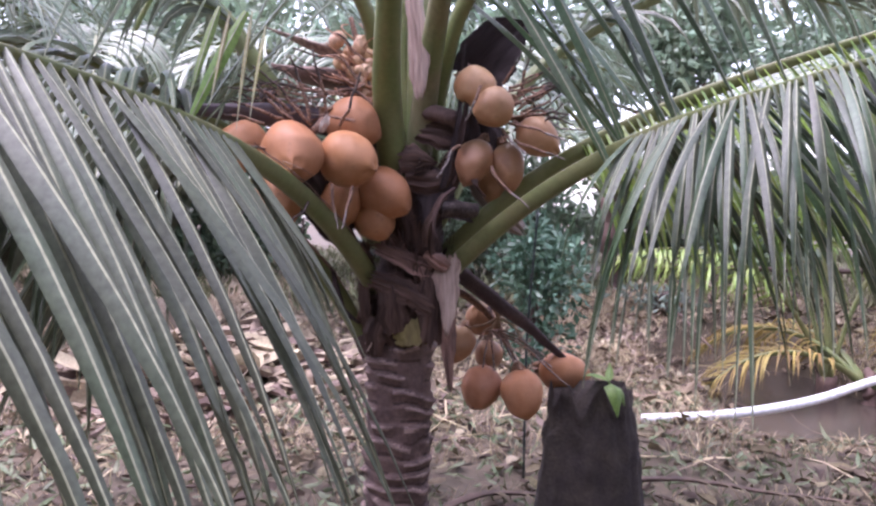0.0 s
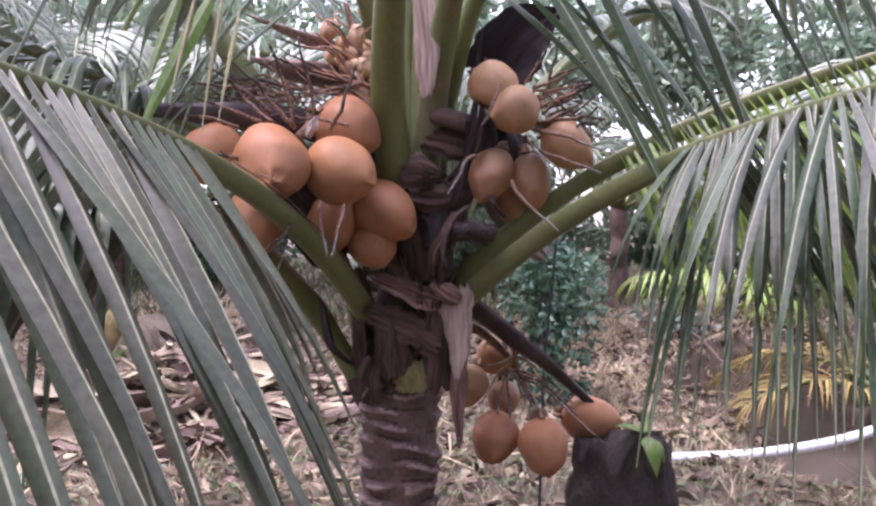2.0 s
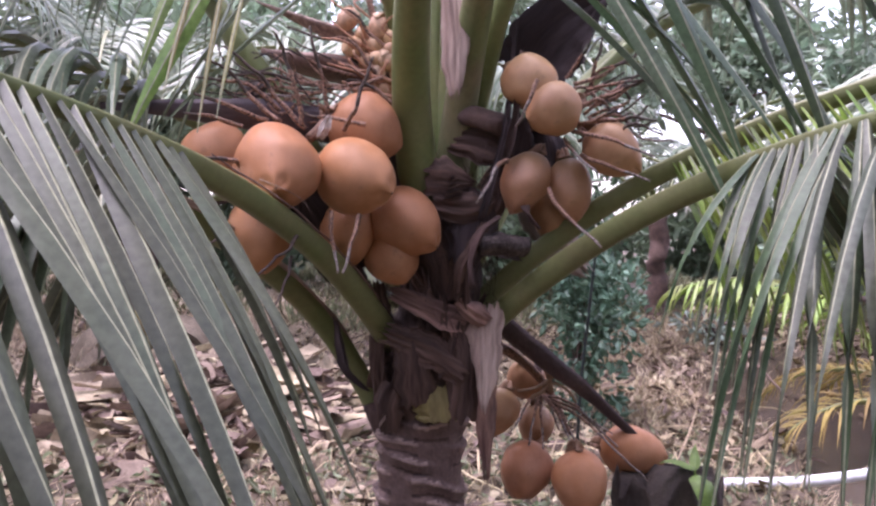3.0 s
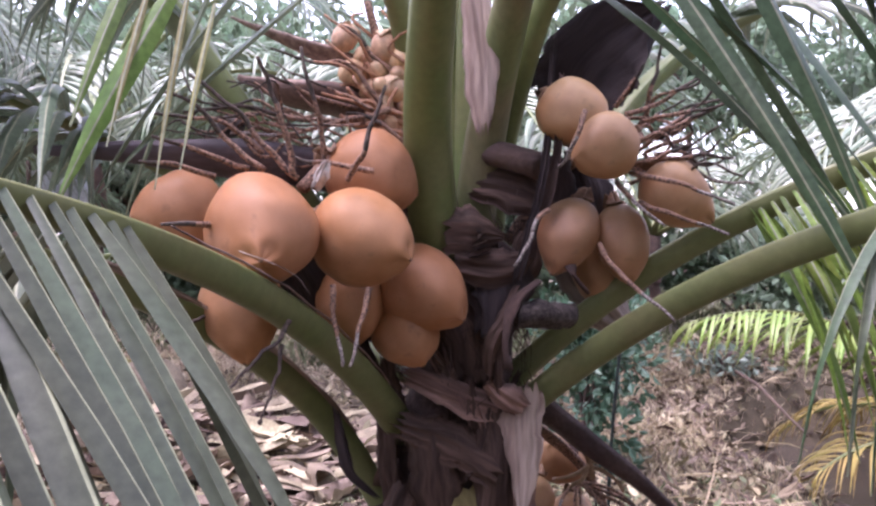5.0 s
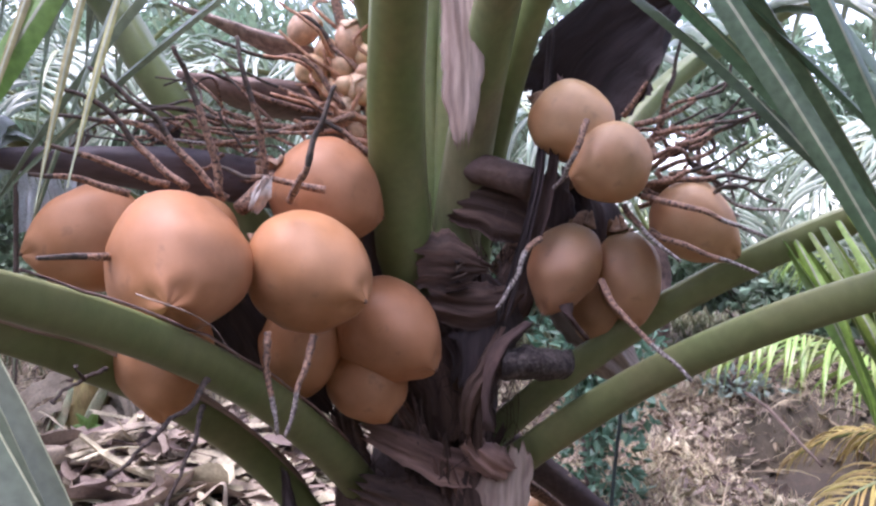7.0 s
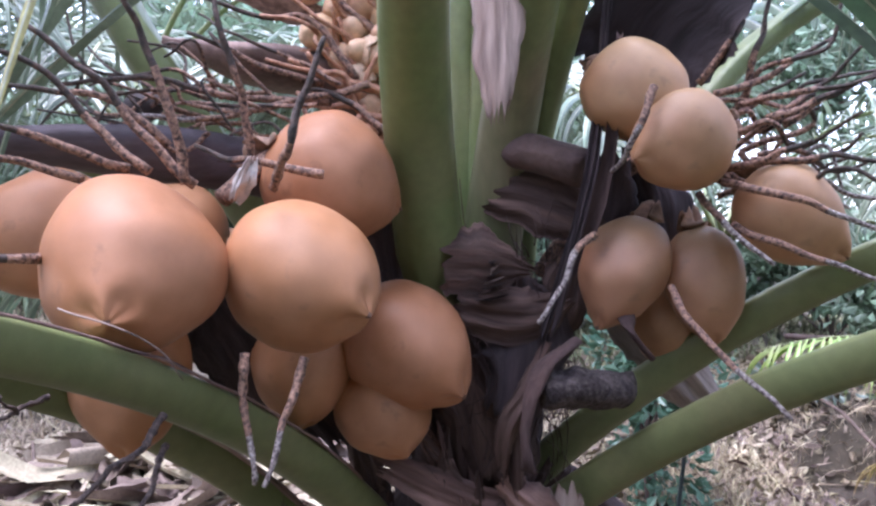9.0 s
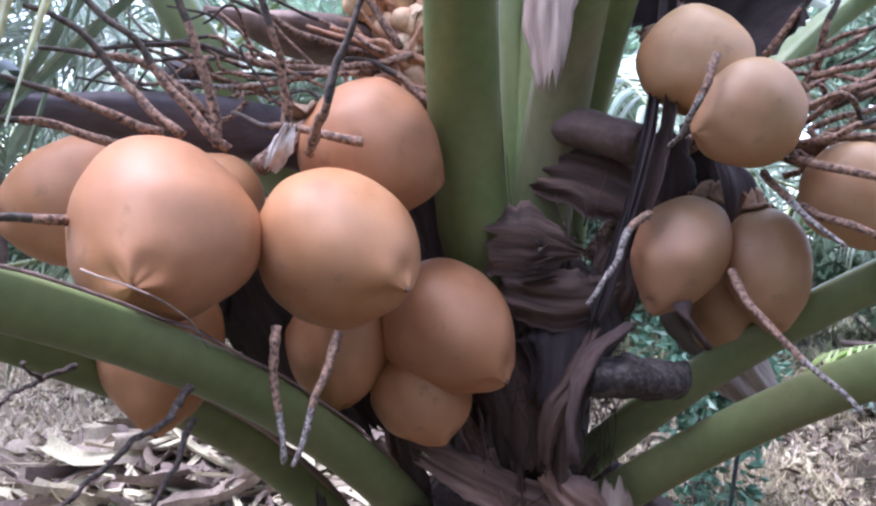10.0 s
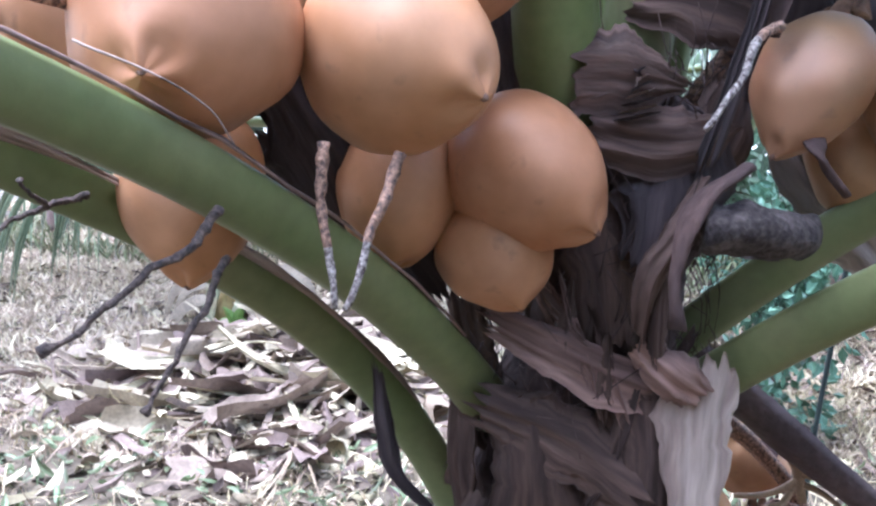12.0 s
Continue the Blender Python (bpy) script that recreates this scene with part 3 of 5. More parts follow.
HOOD = [(0.150, 2.60, 1.675), (0.190, 2.585, 1.725), (0.235, 2.56, 1.785), (0.290, 2.54, 1.830), (0.352, 2.53, 1.868)]
sheet([(0.06, 2.56, 1.25), (0.12, 2.58, 1.25), (0.18, 2.66, 1.235), (0.24, 2.72, 1.23)], [0.018, 0.022, 0.02, 0.012], M_SPATHE, "grey dried spathe stub", 0.6)
sheet([(0.155, 2.53, 1.74), (0.15, 2.50, 1.64), (0.14, 2.50, 1.55), (0.12, 2.51, 1.46)], [0.004, 0.007, 0.01, 0.008], M_FIBRE, "thin dark hanging fibre shred", 0.4)

# fruit stalks with their strands
def fruit_stalk(points, r, label):
    return palm_part("fruit_stalk", tube(curve(points, 18), lambda s: (r * (1.3 - 0.7 * s), r * (1.0 - 0.5 * s)), 12, None, 0.003), M_RACH, label)


RT = random.Random(17)
L = fruit_stalk([(-0.10, 2.66, 1.40), (-0.16, 2.56, 1.56), (-0.25, 2.44, 1.58), (-0.33, 2.36, 1.50)], 0.024, "reddish-brown fruit stalk with speckled strands")
R = fruit_stalk([(0.06, 2.70, 1.40), (0.16, 2.67, 1.54), (0.26, 2.60, 1.60), (0.31, 2.55, 1.55)], 0.016, "reddish-brown fruit stalk with dry strands")
B = fruit_stalk([(-0.10, 2.70, 1.50), (-0.16, 2.63, 1.66), (-0.20, 2.60, 1.76), (-0.24, 2.6, 1.9)], 0.016, "young orange flower stalk")
LOW = fruit_stalk([(0.02, 2.82, 1.00), (0.16, 2.9, 0.93), (0.27, 2.95, 0.82), (0.34, 2.93, 0.68)], 0.018, "tan branched stalk of the low bunch")


def strand(stalk, a, b, c, d, r=0.0050, material=None):
    path = curve([a, b, c, d], 18)
    wob = [p + Vector(noise.noise_vector(p * 25)) * 0.005 for p in path]
    prof = lambda s: (r * (1.15 - 0.6 * s) * (1 + 0.22 * math.sin(s * 75)), r * (1.15 - 0.6 * s))
    geo = tube(wob, prof, 7, None, 0.0012)
    ob = part("strand", mesh_of("strand", *geo, material or M_RACH), stalk)
    ob.data.materials.append(M_SPECK if d[2] < a[2] - 0.03 and r > 0.004 else M_STRANDEND)
    for q in ob.data.polygons:
        q.material_index = 1 if min(q.vertices) // 7 > 9 + 3 * math.sin(a[0] * 90) else 0
    ob.data.transform(Matrix.Translation((0.08, -2.73, 0)))
    return ob


strand(L, (-0.314, 2.225, 1.511), (-0.328, 2.205, 1.589), (-0.348, 2.185, 1.657), (-0.361, 2.165, 1.695))
strand(L, (-0.282, 2.339, 1.537), (-0.290, 2.311, 1.617), (-0.306, 2.291, 1.682), (-0.320, 2.291, 1.738))
strand(L, (-0.231, 2.253, 1.511), (-0.200, 2.197, 1.547), (-0.182, 2.191, 1.598), (-0.163, 2.185, 1.653))
strand(L, (-0.196, 2.328, 1.529), (-0.247, 2.323, 1.540), (-0.305, 2.337, 1.547), (-0.363, 2.362, 1.564))
strand(L, (-0.314, 2.245, 1.509), (-0.365, 2.221, 1.562), (-0.407, 2.198, 1.621), (-0.469, 2.173, 1.671))
strand(L, (-0.371, 2.259, 1.527), (-0.438, 2.254, 1.580), (-0.476, 2.231, 1.627), (-0.522, 2.207, 1.649))
strand(L, (-0.404, 2.276, 1.528), (-0.462, 2.250, 1.550), (-0.504, 2.226, 1.565), (-0.543, 2.202, 1.576))
strand(L, (-0.464, 2.289, 1.516), (-0.510, 2.265, 1.532), (-0.546, 2.241, 1.538), (-0.568, 2.219, 1.537))
strand(L, (-0.156, 2.505, 1.597), (-0.195, 2.502, 1.630), (-0.233, 2.499, 1.652), (-0.271, 2.495, 1.655))
strand(L, (-0.237, 2.518, 1.640), (-0.368, 2.464, 1.641), (-0.451, 2.426, 1.657), (-0.545, 2.365, 1.639))
strand(L, (-0.253, 2.548, 1.672), (-0.331, 2.510, 1.688), (-0.377, 2.486, 1.710), (-0.422, 2.461, 1.723))
strand(L, (-0.184, 2.525, 1.668), (-0.294, 2.472, 1.629), (-0.389, 2.421, 1.603), (-0.462, 2.373, 1.603))
strand(L, (-0.168, 2.559, 1.729), (-0.224, 2.554, 1.784), (-0.256, 2.552, 1.823), (-0.288, 2.549, 1.838))
strand(L, (-0.202, 2.533, 1.677), (-0.265, 2.529, 1.754), (-0.335, 2.522, 1.760), (-0.417, 2.484, 1.781))
strand(L, (-0.406, 2.378, 1.566), (-0.465, 2.353, 1.617), (-0.521, 2.327, 1.623), (-0.581, 2.311, 1.630))
strand(L, (-0.253, 2.235, 1.334), (-0.251, 2.225, 1.298), (-0.245, 2.224, 1.252), (-0.238, 2.213, 1.203))
strand(L, (-0.197, 2.261, 1.329), (-0.203, 2.239, 1.288), (-0.214, 2.227, 1.258), (-0.223, 2.204, 1.201))
strand(L, (-0.436, 2.169, 1.433), (-0.444, 2.128, 1.436), (-0.458, 2.086, 1.433), (-0.473, 2.064, 1.432))


def twig(a, b, c, d, r=0.0030):
    """A dead speckled fruit strand with joints along it and a knob at its end."""
    path = curve([a, b, c, d], 40)
    wob = [p + Vector(noise.noise_vector(p * 38)) * 0.0065 + Vector(noise.noise_vector(p * 110)) * 0.0018 for p in path]
    prof = lambda s: [r * ((1.35 - 0.65 * s) * (1 + 0.35 * max(0, math.sin(s * 52)) ** 6) + 1.1 * math.exp(-((s - 0.985) / 0.022) ** 2))] * 2
    geo = tube(wob, prof, 9, None, 0.0014)
    ob = part("strand", mesh_of("strand", *geo, M_TWIG), L, "dead knobbly grey-brown strand")
    ob.data.transform(Matrix.Translation((0.08, -2.73, 0)))


twig((-0.313, 2.176, 1.283), (-0.329, 2.148, 1.255), (-0.356, 2.117, 1.225), (-0.397, 2.081, 1.183), 0.0030)
twig((-0.338, 2.23, 1.240), (-0.334, 2.19, 1.205), (-0.338, 2.155, 1.168), (-0.349, 2.128, 1.136), 0.0026)
twig((-0.460, 2.225, 1.283), (-0.474, 2.200, 1.278), (-0.487, 2.175, 1.268), (-0.501, 2.149, 1.251), 0.0024)
twig((-0.480, 2.19, 1.274), (-0.476, 2.175, 1.282), (-0.470, 2.160, 1.290), (-0.468, 2.145, 1.298), 0.0018)
strand(R, (0.264, 2.527, 1.524), (0.280, 2.468, 1.490), (0.296, 2.449, 1.466), (0.339, 2.432, 1.433))
strand(R, (0.286, 2.500, 1.538), (0.357, 2.437, 1.518), (0.403, 2.421, 1.500), (0.459, 2.416, 1.473))
strand(R, (0.302, 2.500, 1.484), (0.351, 2.454, 1.457), (0.399, 2.438, 1.438), (0.456, 2.434, 1.419))
strand(R, (0.226, 2.499, 1.398), (0.244, 2.440, 1.358), (0.286, 2.392, 1.312), (0.336, 2.346, 1.266))
strand(R, (0.122, 2.480, 1.462), (0.101, 2.427, 1.448), (0.084, 2.404, 1.411), (0.055, 2.380, 1.361))
strand(R, (0.189, 2.443, 1.647), (0.173, 2.420, 1.606), (0.157, 2.437, 1.570), (0.144, 2.475, 1.545))
strand(R, (0.288, 2.554, 1.658), (0.355, 2.562, 1.682), (0.392, 2.567, 1.706), (0.444, 2.573, 1.741))
strand(R, (0.342, 2.508, 1.618), (0.392, 2.514, 1.638), (0.431, 2.509, 1.658), (0.483, 2.505, 1.682))
strand(R, (0.295, 2.512, 1.557), (0.334, 2.476, 1.562), (0.355, 2.458, 1.577), (0.382, 2.451, 1.586))
strand(R, (0.367, 2.521, 1.613), (0.402, 2.526, 1.639), (0.420, 2.518, 1.649), (0.456, 2.522, 1.668))
strand(R, (0.331, 2.579, 1.655), (0.339, 2.561, 1.712), (0.350, 2.564, 1.758), (0.360, 2.566, 1.804))
strand(R, (0.321, 2.505, 1.567), (0.386, 2.491, 1.567), (0.432, 2.486, 1.572), (0.472, 2.470, 1.566))
strand(R, (0.269, 2.573, 1.677), (0.301, 2.558, 1.727), (0.323, 2.561, 1.765), (0.337, 2.564, 1.803))

# finer dry strands fanning out behind the large bunch
for _ in range(26):
    a0 = Vector((RT.uniform(-0.46, -0.20), RT.uniform(2.42, 2.55), RT.uniform(1.55, 1.66)))
    way = Vector((RT.uniform(-1.0, -0.35), RT.uniform(-0.5, 0.1), RT.uniform(-0.15, 0.55))).normalized() * RT.uniform(0.12, 0.24)
    bend = Vector((RT.gauss(0, 0.02), RT.gauss(0, 0.02), RT.gauss(0, 0.02)))
    strand(L, a0, a0 + way * 0.35 + bend, a0 + way * 0.7 - bend * 0.5, a0 + way + bend, 0.0030)
for _ in range(18):
    a0 = Vector((RT.uniform(0.27, 0.34), RT.uniform(2.53, 2.60), RT.uniform(1.52, 1.66)))
    way = Vector((RT.uniform(0.5, 1.0), RT.uniform(-0.4, 0.1), RT.uniform(-0.2, 0.7))).normalized() * RT.uniform(0.12, 0.22)
    bend = Vector((RT.gauss(0, 0.02), RT.gauss(0, 0.02), RT.gauss(0, 0.02)))
    strand(R, a0, a0 + way * 0.35 + bend, a0 + way * 0.7 - bend * 0.5, a0 + way + bend, 0.0042)
for _ in range(26):
    # short thick spikes at the foot of the flower stalk
    a0 = Vector((RT.uniform(-0.185, -0.145), RT.uniform(2.555, 2.60), RT.uniform(1.60, 1.68)))
    way = Vector((RT.uniform(-1.0, -0.1), RT.uniform(-0.5, 0.1), RT.uniform(-0.35, 0.7))).normalized() * RT.uniform(0.05, 0.15)
    bend = Vector((RT.gauss(0, 0.008), RT.gauss(0, 0.008), RT.gauss(0, 0.008)))
    ob = strand(B, a0, a0 + way * 0.35 + bend, a0 + way * 0.7 - bend * 0.5, a0 + way + bend, 0.0060, M_PEACH)
    for q in ob.data.polygons:
        q.material_index = 0
for _ in range(15):
    a0 = Vector((RT.uniform(-0.20, -0.15), RT.uniform(2.57, 2.62), RT.uniform(1.60, 1.78)))
    way = Vector((RT.uniform(-0.8, 0.25), RT.uniform(-0.5, 0.2), RT.uniform(0.1, 1.0))).normalized() * RT.uniform(0.09, 0.20)
    bend = Vector((RT.gauss(0, 0.012), RT.gauss(0, 0.012), RT.gauss(0, 0.012)))
    ob = strand(B, a0, a0 + way * 0.35 + bend, a0 + way * 0.7 - bend * 0.5, a0 + way + bend, 0.0042, M_PEACH)
    for q in ob.data.polygons:
        q.material_index = 0
for k in range(9):
    a0 = Vector((0.25, 2.93, 0.80))
    e0 = Vector((0.16 + 0.05 * k, 2.84 + 0.02 * (k % 4), 0.70 - 0.06 * (k % 3)))
    strand(LOW, a0, a0.lerp(e0, 0.4) + Vector((0, -0.02, 0.03)), a0.lerp(e0, 0.75) + Vector((0, -0.02, 0.01)), e0, 0.0042)
FORK = mat("tan_forked_stalk", (0.33, 0.22, 0.13), 0.7, (0.18, 0.11, 0.07), 40, 160, 0.7, 0.5)
for pts, r in (([(0.225, 2.91, 0.955), (0.250, 2.90, 0.905), (0.270, 2.895, 0.870), (0.282, 2.895, 0.815)], 0.011), ([(0.275, 2.895, 0.852), (0.252, 2.885, 0.836), (0.215, 2.88, 0.822), (0.179, 2.88, 0.818)], 0.006), ([(0.272, 2.895, 0.860), (0.295, 2.885, 0.862), (0.321, 2.88, 0.858), (0.345, 2.885, 0.840)], 0.005), ([(0.278, 2.895, 0.845), (0.300, 2.885, 0.842), (0.330, 2.88, 0.822), (0.352, 2.885, 0.79)], 0.005), ([(0.270, 2.895, 0.840), (0.250, 2.88, 0.815), (0.222, 2.88, 0.800), (0.200, 2.89, 0.76)], 0.005)):
    palm_part("stalk_fork", tube(curve(pts, 14), lambda s: (r * (1.15 - 0.5 * s), r * (1.15 - 0.5 * s)), 10, None, 0.003), FORK)
# dried stubs and shreds below the second bunch
palm_part("dry_stub", tube(curve([(0.062, 2.469, 1.262), (0.110, 2.490, 1.262), (0.172, 2.540, 1.256)], 10), lambda s: (0.023 + 0.003 * s + 0.003 * math.sin(s * 31), 0.024 + 0.002 * math.sin(s * 19)), 24, None, 0.014), M_STUBG, "grey rolled dried spathe stub")
palm_part("dry_stub", tube(curve([(0.173, 2.533, 1.372), (0.177, 2.503, 1.341), (0.205, 2.514, 1.304)], 10), lambda s: (0.014 - 0.008 * s, 0.004), 10, None, 0.006), M_FIBRE, "curled brown shred")
palm_part("dry_stub", tube(curve([(0.104, 2.484, 1.327), (0.064, 2.469, 1.291), (0.044, 2.455, 1.235), (0.049, 2.453, 1.163)], 12), lambda s: (0.014 + 0.008 * math.sin(s * 6), 0.006), 10, None, 0.007), M_FIBRE, "twisted dark fibre shred")
front = bezier((-0.125, 2.75, 0.90), (-0.306, 2.361, 1.368), (-0.480, 1.866, 1.488), (-0.619, 1.13, 1.525), 40)
second = bezier((-0.17, 2.745, 0.74), (-0.355, 2.791, 1.103), (-0.575, 2.217, 1.496), (-0.90, 1.131, 1.52), 40)
edge = []
for k in range(7, 25):
    d = (front[k + 1] - front[k - 1]).normalized()
    w = d.cross(Vector((0, 0, 1))).normalized()
    edge.append(front[k] - w * 0.034 + w.cross(d) * 0.006)
palm_part("fringe", tube(edge, lambda s: (0.0022 * (1.2 - s), 0.0018), 6, None, 0.005), M_SPATHE2, "dry brown fringe along the stalk's edge")
palm_part("fringe", tube(edge[6:], lambda s: (0.0016 * (1.2 - s), 0.0014), 6, None, 0.007), M_FIBRE, "dry brown fringe along the stalk's edge")
strand(L, (-0.365, 2.075, 1.397), (-0.326, 2.093, 1.378), (-0.288, 2.111, 1.354), (-0.268, 2.113, 1.329), 0.0009, M_SHEATH)
# matted fibre
RF = random.Random(23)
hairs = []
for _ in range(900):
    a = RF.uniform(0, 6.283)
    z = RF.uniform(0.95, 1.46)
    rr = 0.145 - 0.05 * max(0, z - 1.1) / 0.35
    c = Vector((-0.075 + 0.085 * max(0, (z - 0.82) / 0.64) ** 1.5, 2.735 - 0.07 * (z - 0.82) / 0.64, z))
    p = c + Vector((math.cos(a) * rr, math.sin(a) * rr, 0))
    t = Vector((-math.sin(a), math.cos(a), 0)) * RF.gauss(0, 0.5)
    q = p + (Vector((math.cos(a) * 0.25, math.sin(a) * 0.25, RF.gauss(0.1, 0.9))) + t) * RF.uniform(0.03, 0.09)
    hairs.append(tube(curve([p, p.lerp(q, 0.5) + Vector((math.cos(a), math.sin(a), 0)) * RF.uniform(0, 0.014), q], 4), lambda s: (0.0013 * (1.1 - s), 0.0007), 4, None, 0.002))
tagged(palm_part("fibre", join(hairs), M_FIBRE, "loose dark brown fibre"), kind="stuff")


def rag(points, widths, material, label, curl=0.3, facing=(0.1, -1, 0.1), seed=0, name="leaf_sheath"):
    """A torn, fibrous, double-skinned sheath: wrinkled along its length, with frayed edges and ends."""
    nu, nv = 16, 30
    path = curve(points, nv)
    face = Vector(facing)
    length = sum((path[i + 1] - path[i]).length for i in range(nv))
    verts, uvs, faces = [], [], []
    for layer in (0, 1):
        for j in range(nv + 1):
            s = j / nv
            d = (path[min(j + 1, nv)] - path[max(j - 1, 0)]).normalized()
            w = d.cross(face).normalized()
            out = w.cross(d)
            half = float(np.interp(s, np.linspace(0, 1, len(widths)), widths))
            for i in range(nu + 1):
                u = 2 * i / nu - 1
                side = 1 if u > 0 else -1
                fray = 1 + 0.30 * noise.noise(Vector((s * 5, side * 3, seed * 1.7))) + 0.14 * noise.noise(Vector((s * 22, side * 5, seed)))
                along = 0.16 * noise.noise(Vector((u * 4.5, seed * 2.1, 7))) * abs(2 * s - 1) * length
                fold = 0.011 * noise.noise(Vector((u * 2.6, s * 1.3, seed))) + 0.0035 * noise.noise(Vector((u * 9, s * 2.2, seed + 5)))
                p = path[j] + w * u * half * fray + d * along + out * (curl * half * (1 - u * u) + fold - 0.0022 * layer)
                verts.append(p)
                uvs.append((u * half + seed * 0.37, s * length))
    row = nu + 1
    back = row * (nv + 1)
    for j in range(nv):
        for i in range(nu):
            a = j * row + i
            faces.append((a, a + 1, a + row + 1, a + row))
            faces.append((back + a, back + a + row, back + a + row + 1, back + a + 1))
        for i in (0, nu):
            a = j * row + i
            faces.append((a, a + row, back + a + row, back + a))
    for j in (0, nv):
        for i in range(nu):
            a = j * row + i
            faces.append((a, a + 1, back + a + 1, back + a))
    me = mesh_of(name, verts, faces, material)
    layer = me.uv_layers.new(name="along")
    for lp_ in me.loops:
        layer.data[lp_.index].uv = uvs[lp_.vertex_index]
    return part(name, at_palm(me), palm, label)


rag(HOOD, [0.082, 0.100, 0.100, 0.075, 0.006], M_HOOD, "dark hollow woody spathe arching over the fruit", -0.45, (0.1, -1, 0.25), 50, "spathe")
DARK, BROWN, PALE = "dark fibrous torn leaf sheath", "brown cracked fibrous sheath", "pale peeling sheath flap"
# dark sheet whose colour stands in for the shade behind the nuts
rag([(-0.165, 2.57, 1.50), (-0.15, 2.575, 1.45), (-0.14, 2.58, 1.39)], [0.03, 0.045, 0.04], M_RAGD, "dark sheet put in as shade behind the nuts", 0.2, seed=53)
rag([(-0.045, 2.60, 1.425), (0.0, 2.585, 1.365), (0.035, 2.57, 1.30), (0.024, 2.56, 1.21)], [0.035, 0.06, 0.075, 0.045], M_RAGD, DARK, 0.3, seed=1)
rag([(-0.075, 2.545, 1.425), (-0.035, 2.545, 1.425), (0.005, 2.555, 1.420), (0.046, 2.565, 1.412)], [0.046, 0.052, 0.036, 0.006], M_RAGB, "brown torn flap of leaf sheath", 0.35, seed=51)
rag([(-0.055, 2.550, 1.362), (-0.01, 2.548, 1.352), (0.05, 2.552, 1.352), (0.10, 2.565, 1.372)], [0.030, 0.040, 0.036, 0.012], M_RAG, "dark wrinkled leaf sheath", 0.5, seed=52)
for k in range(7):
    z = 1.372 + 0.008 * k
    rag([(-0.030 + 0.004 * k, 2.522, z), (-0.008, 2.518, z + 0.004), (0.016 - 0.003 * k, 2.526, z + 0.010)], [0.0006, 0.0016, 0.0005], M_RAGW if k % 2 else M_RAGD, "pale torn fibre on the sheath", 0.3, seed=60 + k)
rag([(-0.10, 2.62, 1.36), (-0.06, 2.605, 1.28), (-0.03, 2.59, 1.20), (-0.02, 2.585, 1.11)], [0.05, 0.06, 0.06, 0.04], M_RAG, DARK, 0.4, seed=2)
rag([(0.10, 2.62, 1.42), (0.085, 2.60, 1.36), (0.05, 2.57, 1.29), (0.03, 2.56, 1.24)], [0.02, 0.04, 0.04, 0.02], M_RAG, DARK, 0.3, seed=3)
rag([(0.072, 2.555, 1.302), (0.044, 2.525, 1.249), (0.018, 2.515, 1.20), (0.011, 2.53, 1.135)], [0.014, 0.019, 0.017, 0.008], M_RAGB, "twisted brown sheath shred", 0.9, (0.4, -1, 0), seed=4)
rag([(0.05, 2.55, 1.27), (0.035, 2.53, 1.21), (0.03, 2.53, 1.15), (0.035, 2.545, 1.09)], [0.008, 0.013, 0.012, 0.006], M_RAG, "twisted dark sheath shred", 0.8, (-0.3, -1, 0), seed=5)
rag([(-0.165, 2.545, 1.135), (-0.075, 2.54, 1.100), (0.014, 2.565, 1.062), (0.07, 2.59, 1.05)], [0.016, 0.030, 0.034, 0.02], M_RAGP, BROWN, 0.25, seed=6)
rag([(0.015, 2.56, 1.115), (0.05, 2.55, 1.088), (0.085, 2.56, 1.065)], [0.018, 0.030, 0.022], M_RAGP, "reddish-brown cracked sheath knob", 0.8, seed=7)
rag([(0.088, 2.575, 1.10), (0.085, 2.565, 1.03), (0.083, 2.56, 0.95), (0.08, 2.555, 0.84)], [0.034, 0.050, 0.036, 0.006], M_RAGW, PALE, 0.35, seed=8)
rag([(0.16, 2.72, 1.41), (0.22, 2.72, 1.33), (0.29, 2.75, 1.25), (0.36, 2.80, 1.18)], [0.03, 0.055, 0.055, 0.02], M_RAGS, "pale grey torn sheath behind the stalks", 0.3, seed=9)
rag([(-0.17, 2.55, 1.03), (-0.066, 2.56, 0.99), (0.03, 2.57, 0.93)], [0.03, 0.045, 0.04], M_RAG, DARK, 0.4, seed=10)
rag([(-0.11, 2.575, 1.04), (-0.10, 2.575, 0.94), (-0.09, 2.59, 0.84)], [0.05, 0.06, 0.045], M_RAG, DARK, 0.5, seed=11)
rag([(0.02, 2.585, 1.06), (0.03, 2.585, 0.95), (0.02, 2.60, 0.80)], [0.05, 0.055, 0.04], M_RAG, DARK, 0.5, seed=12)
rag([(-0.20, 2.62, 1.02), (-0.20, 2.62, 0.93), (-0.19, 2.64, 0.83)], [0.03, 0.035, 0.02], M_RAG, DARK, 0.5, (-0.7, -0.7, 0), seed=13)
rag([(-0.30, 2.55, 1.06), (-0.285, 2.54, 0.99), (-0.268, 2.54, 0.93), (-0.215, 2.55, 0.88)], [0.006, 0.013, 0.012, 0.005], M_RAGD, "black hanging sheath shred", 0.4, seed=14)
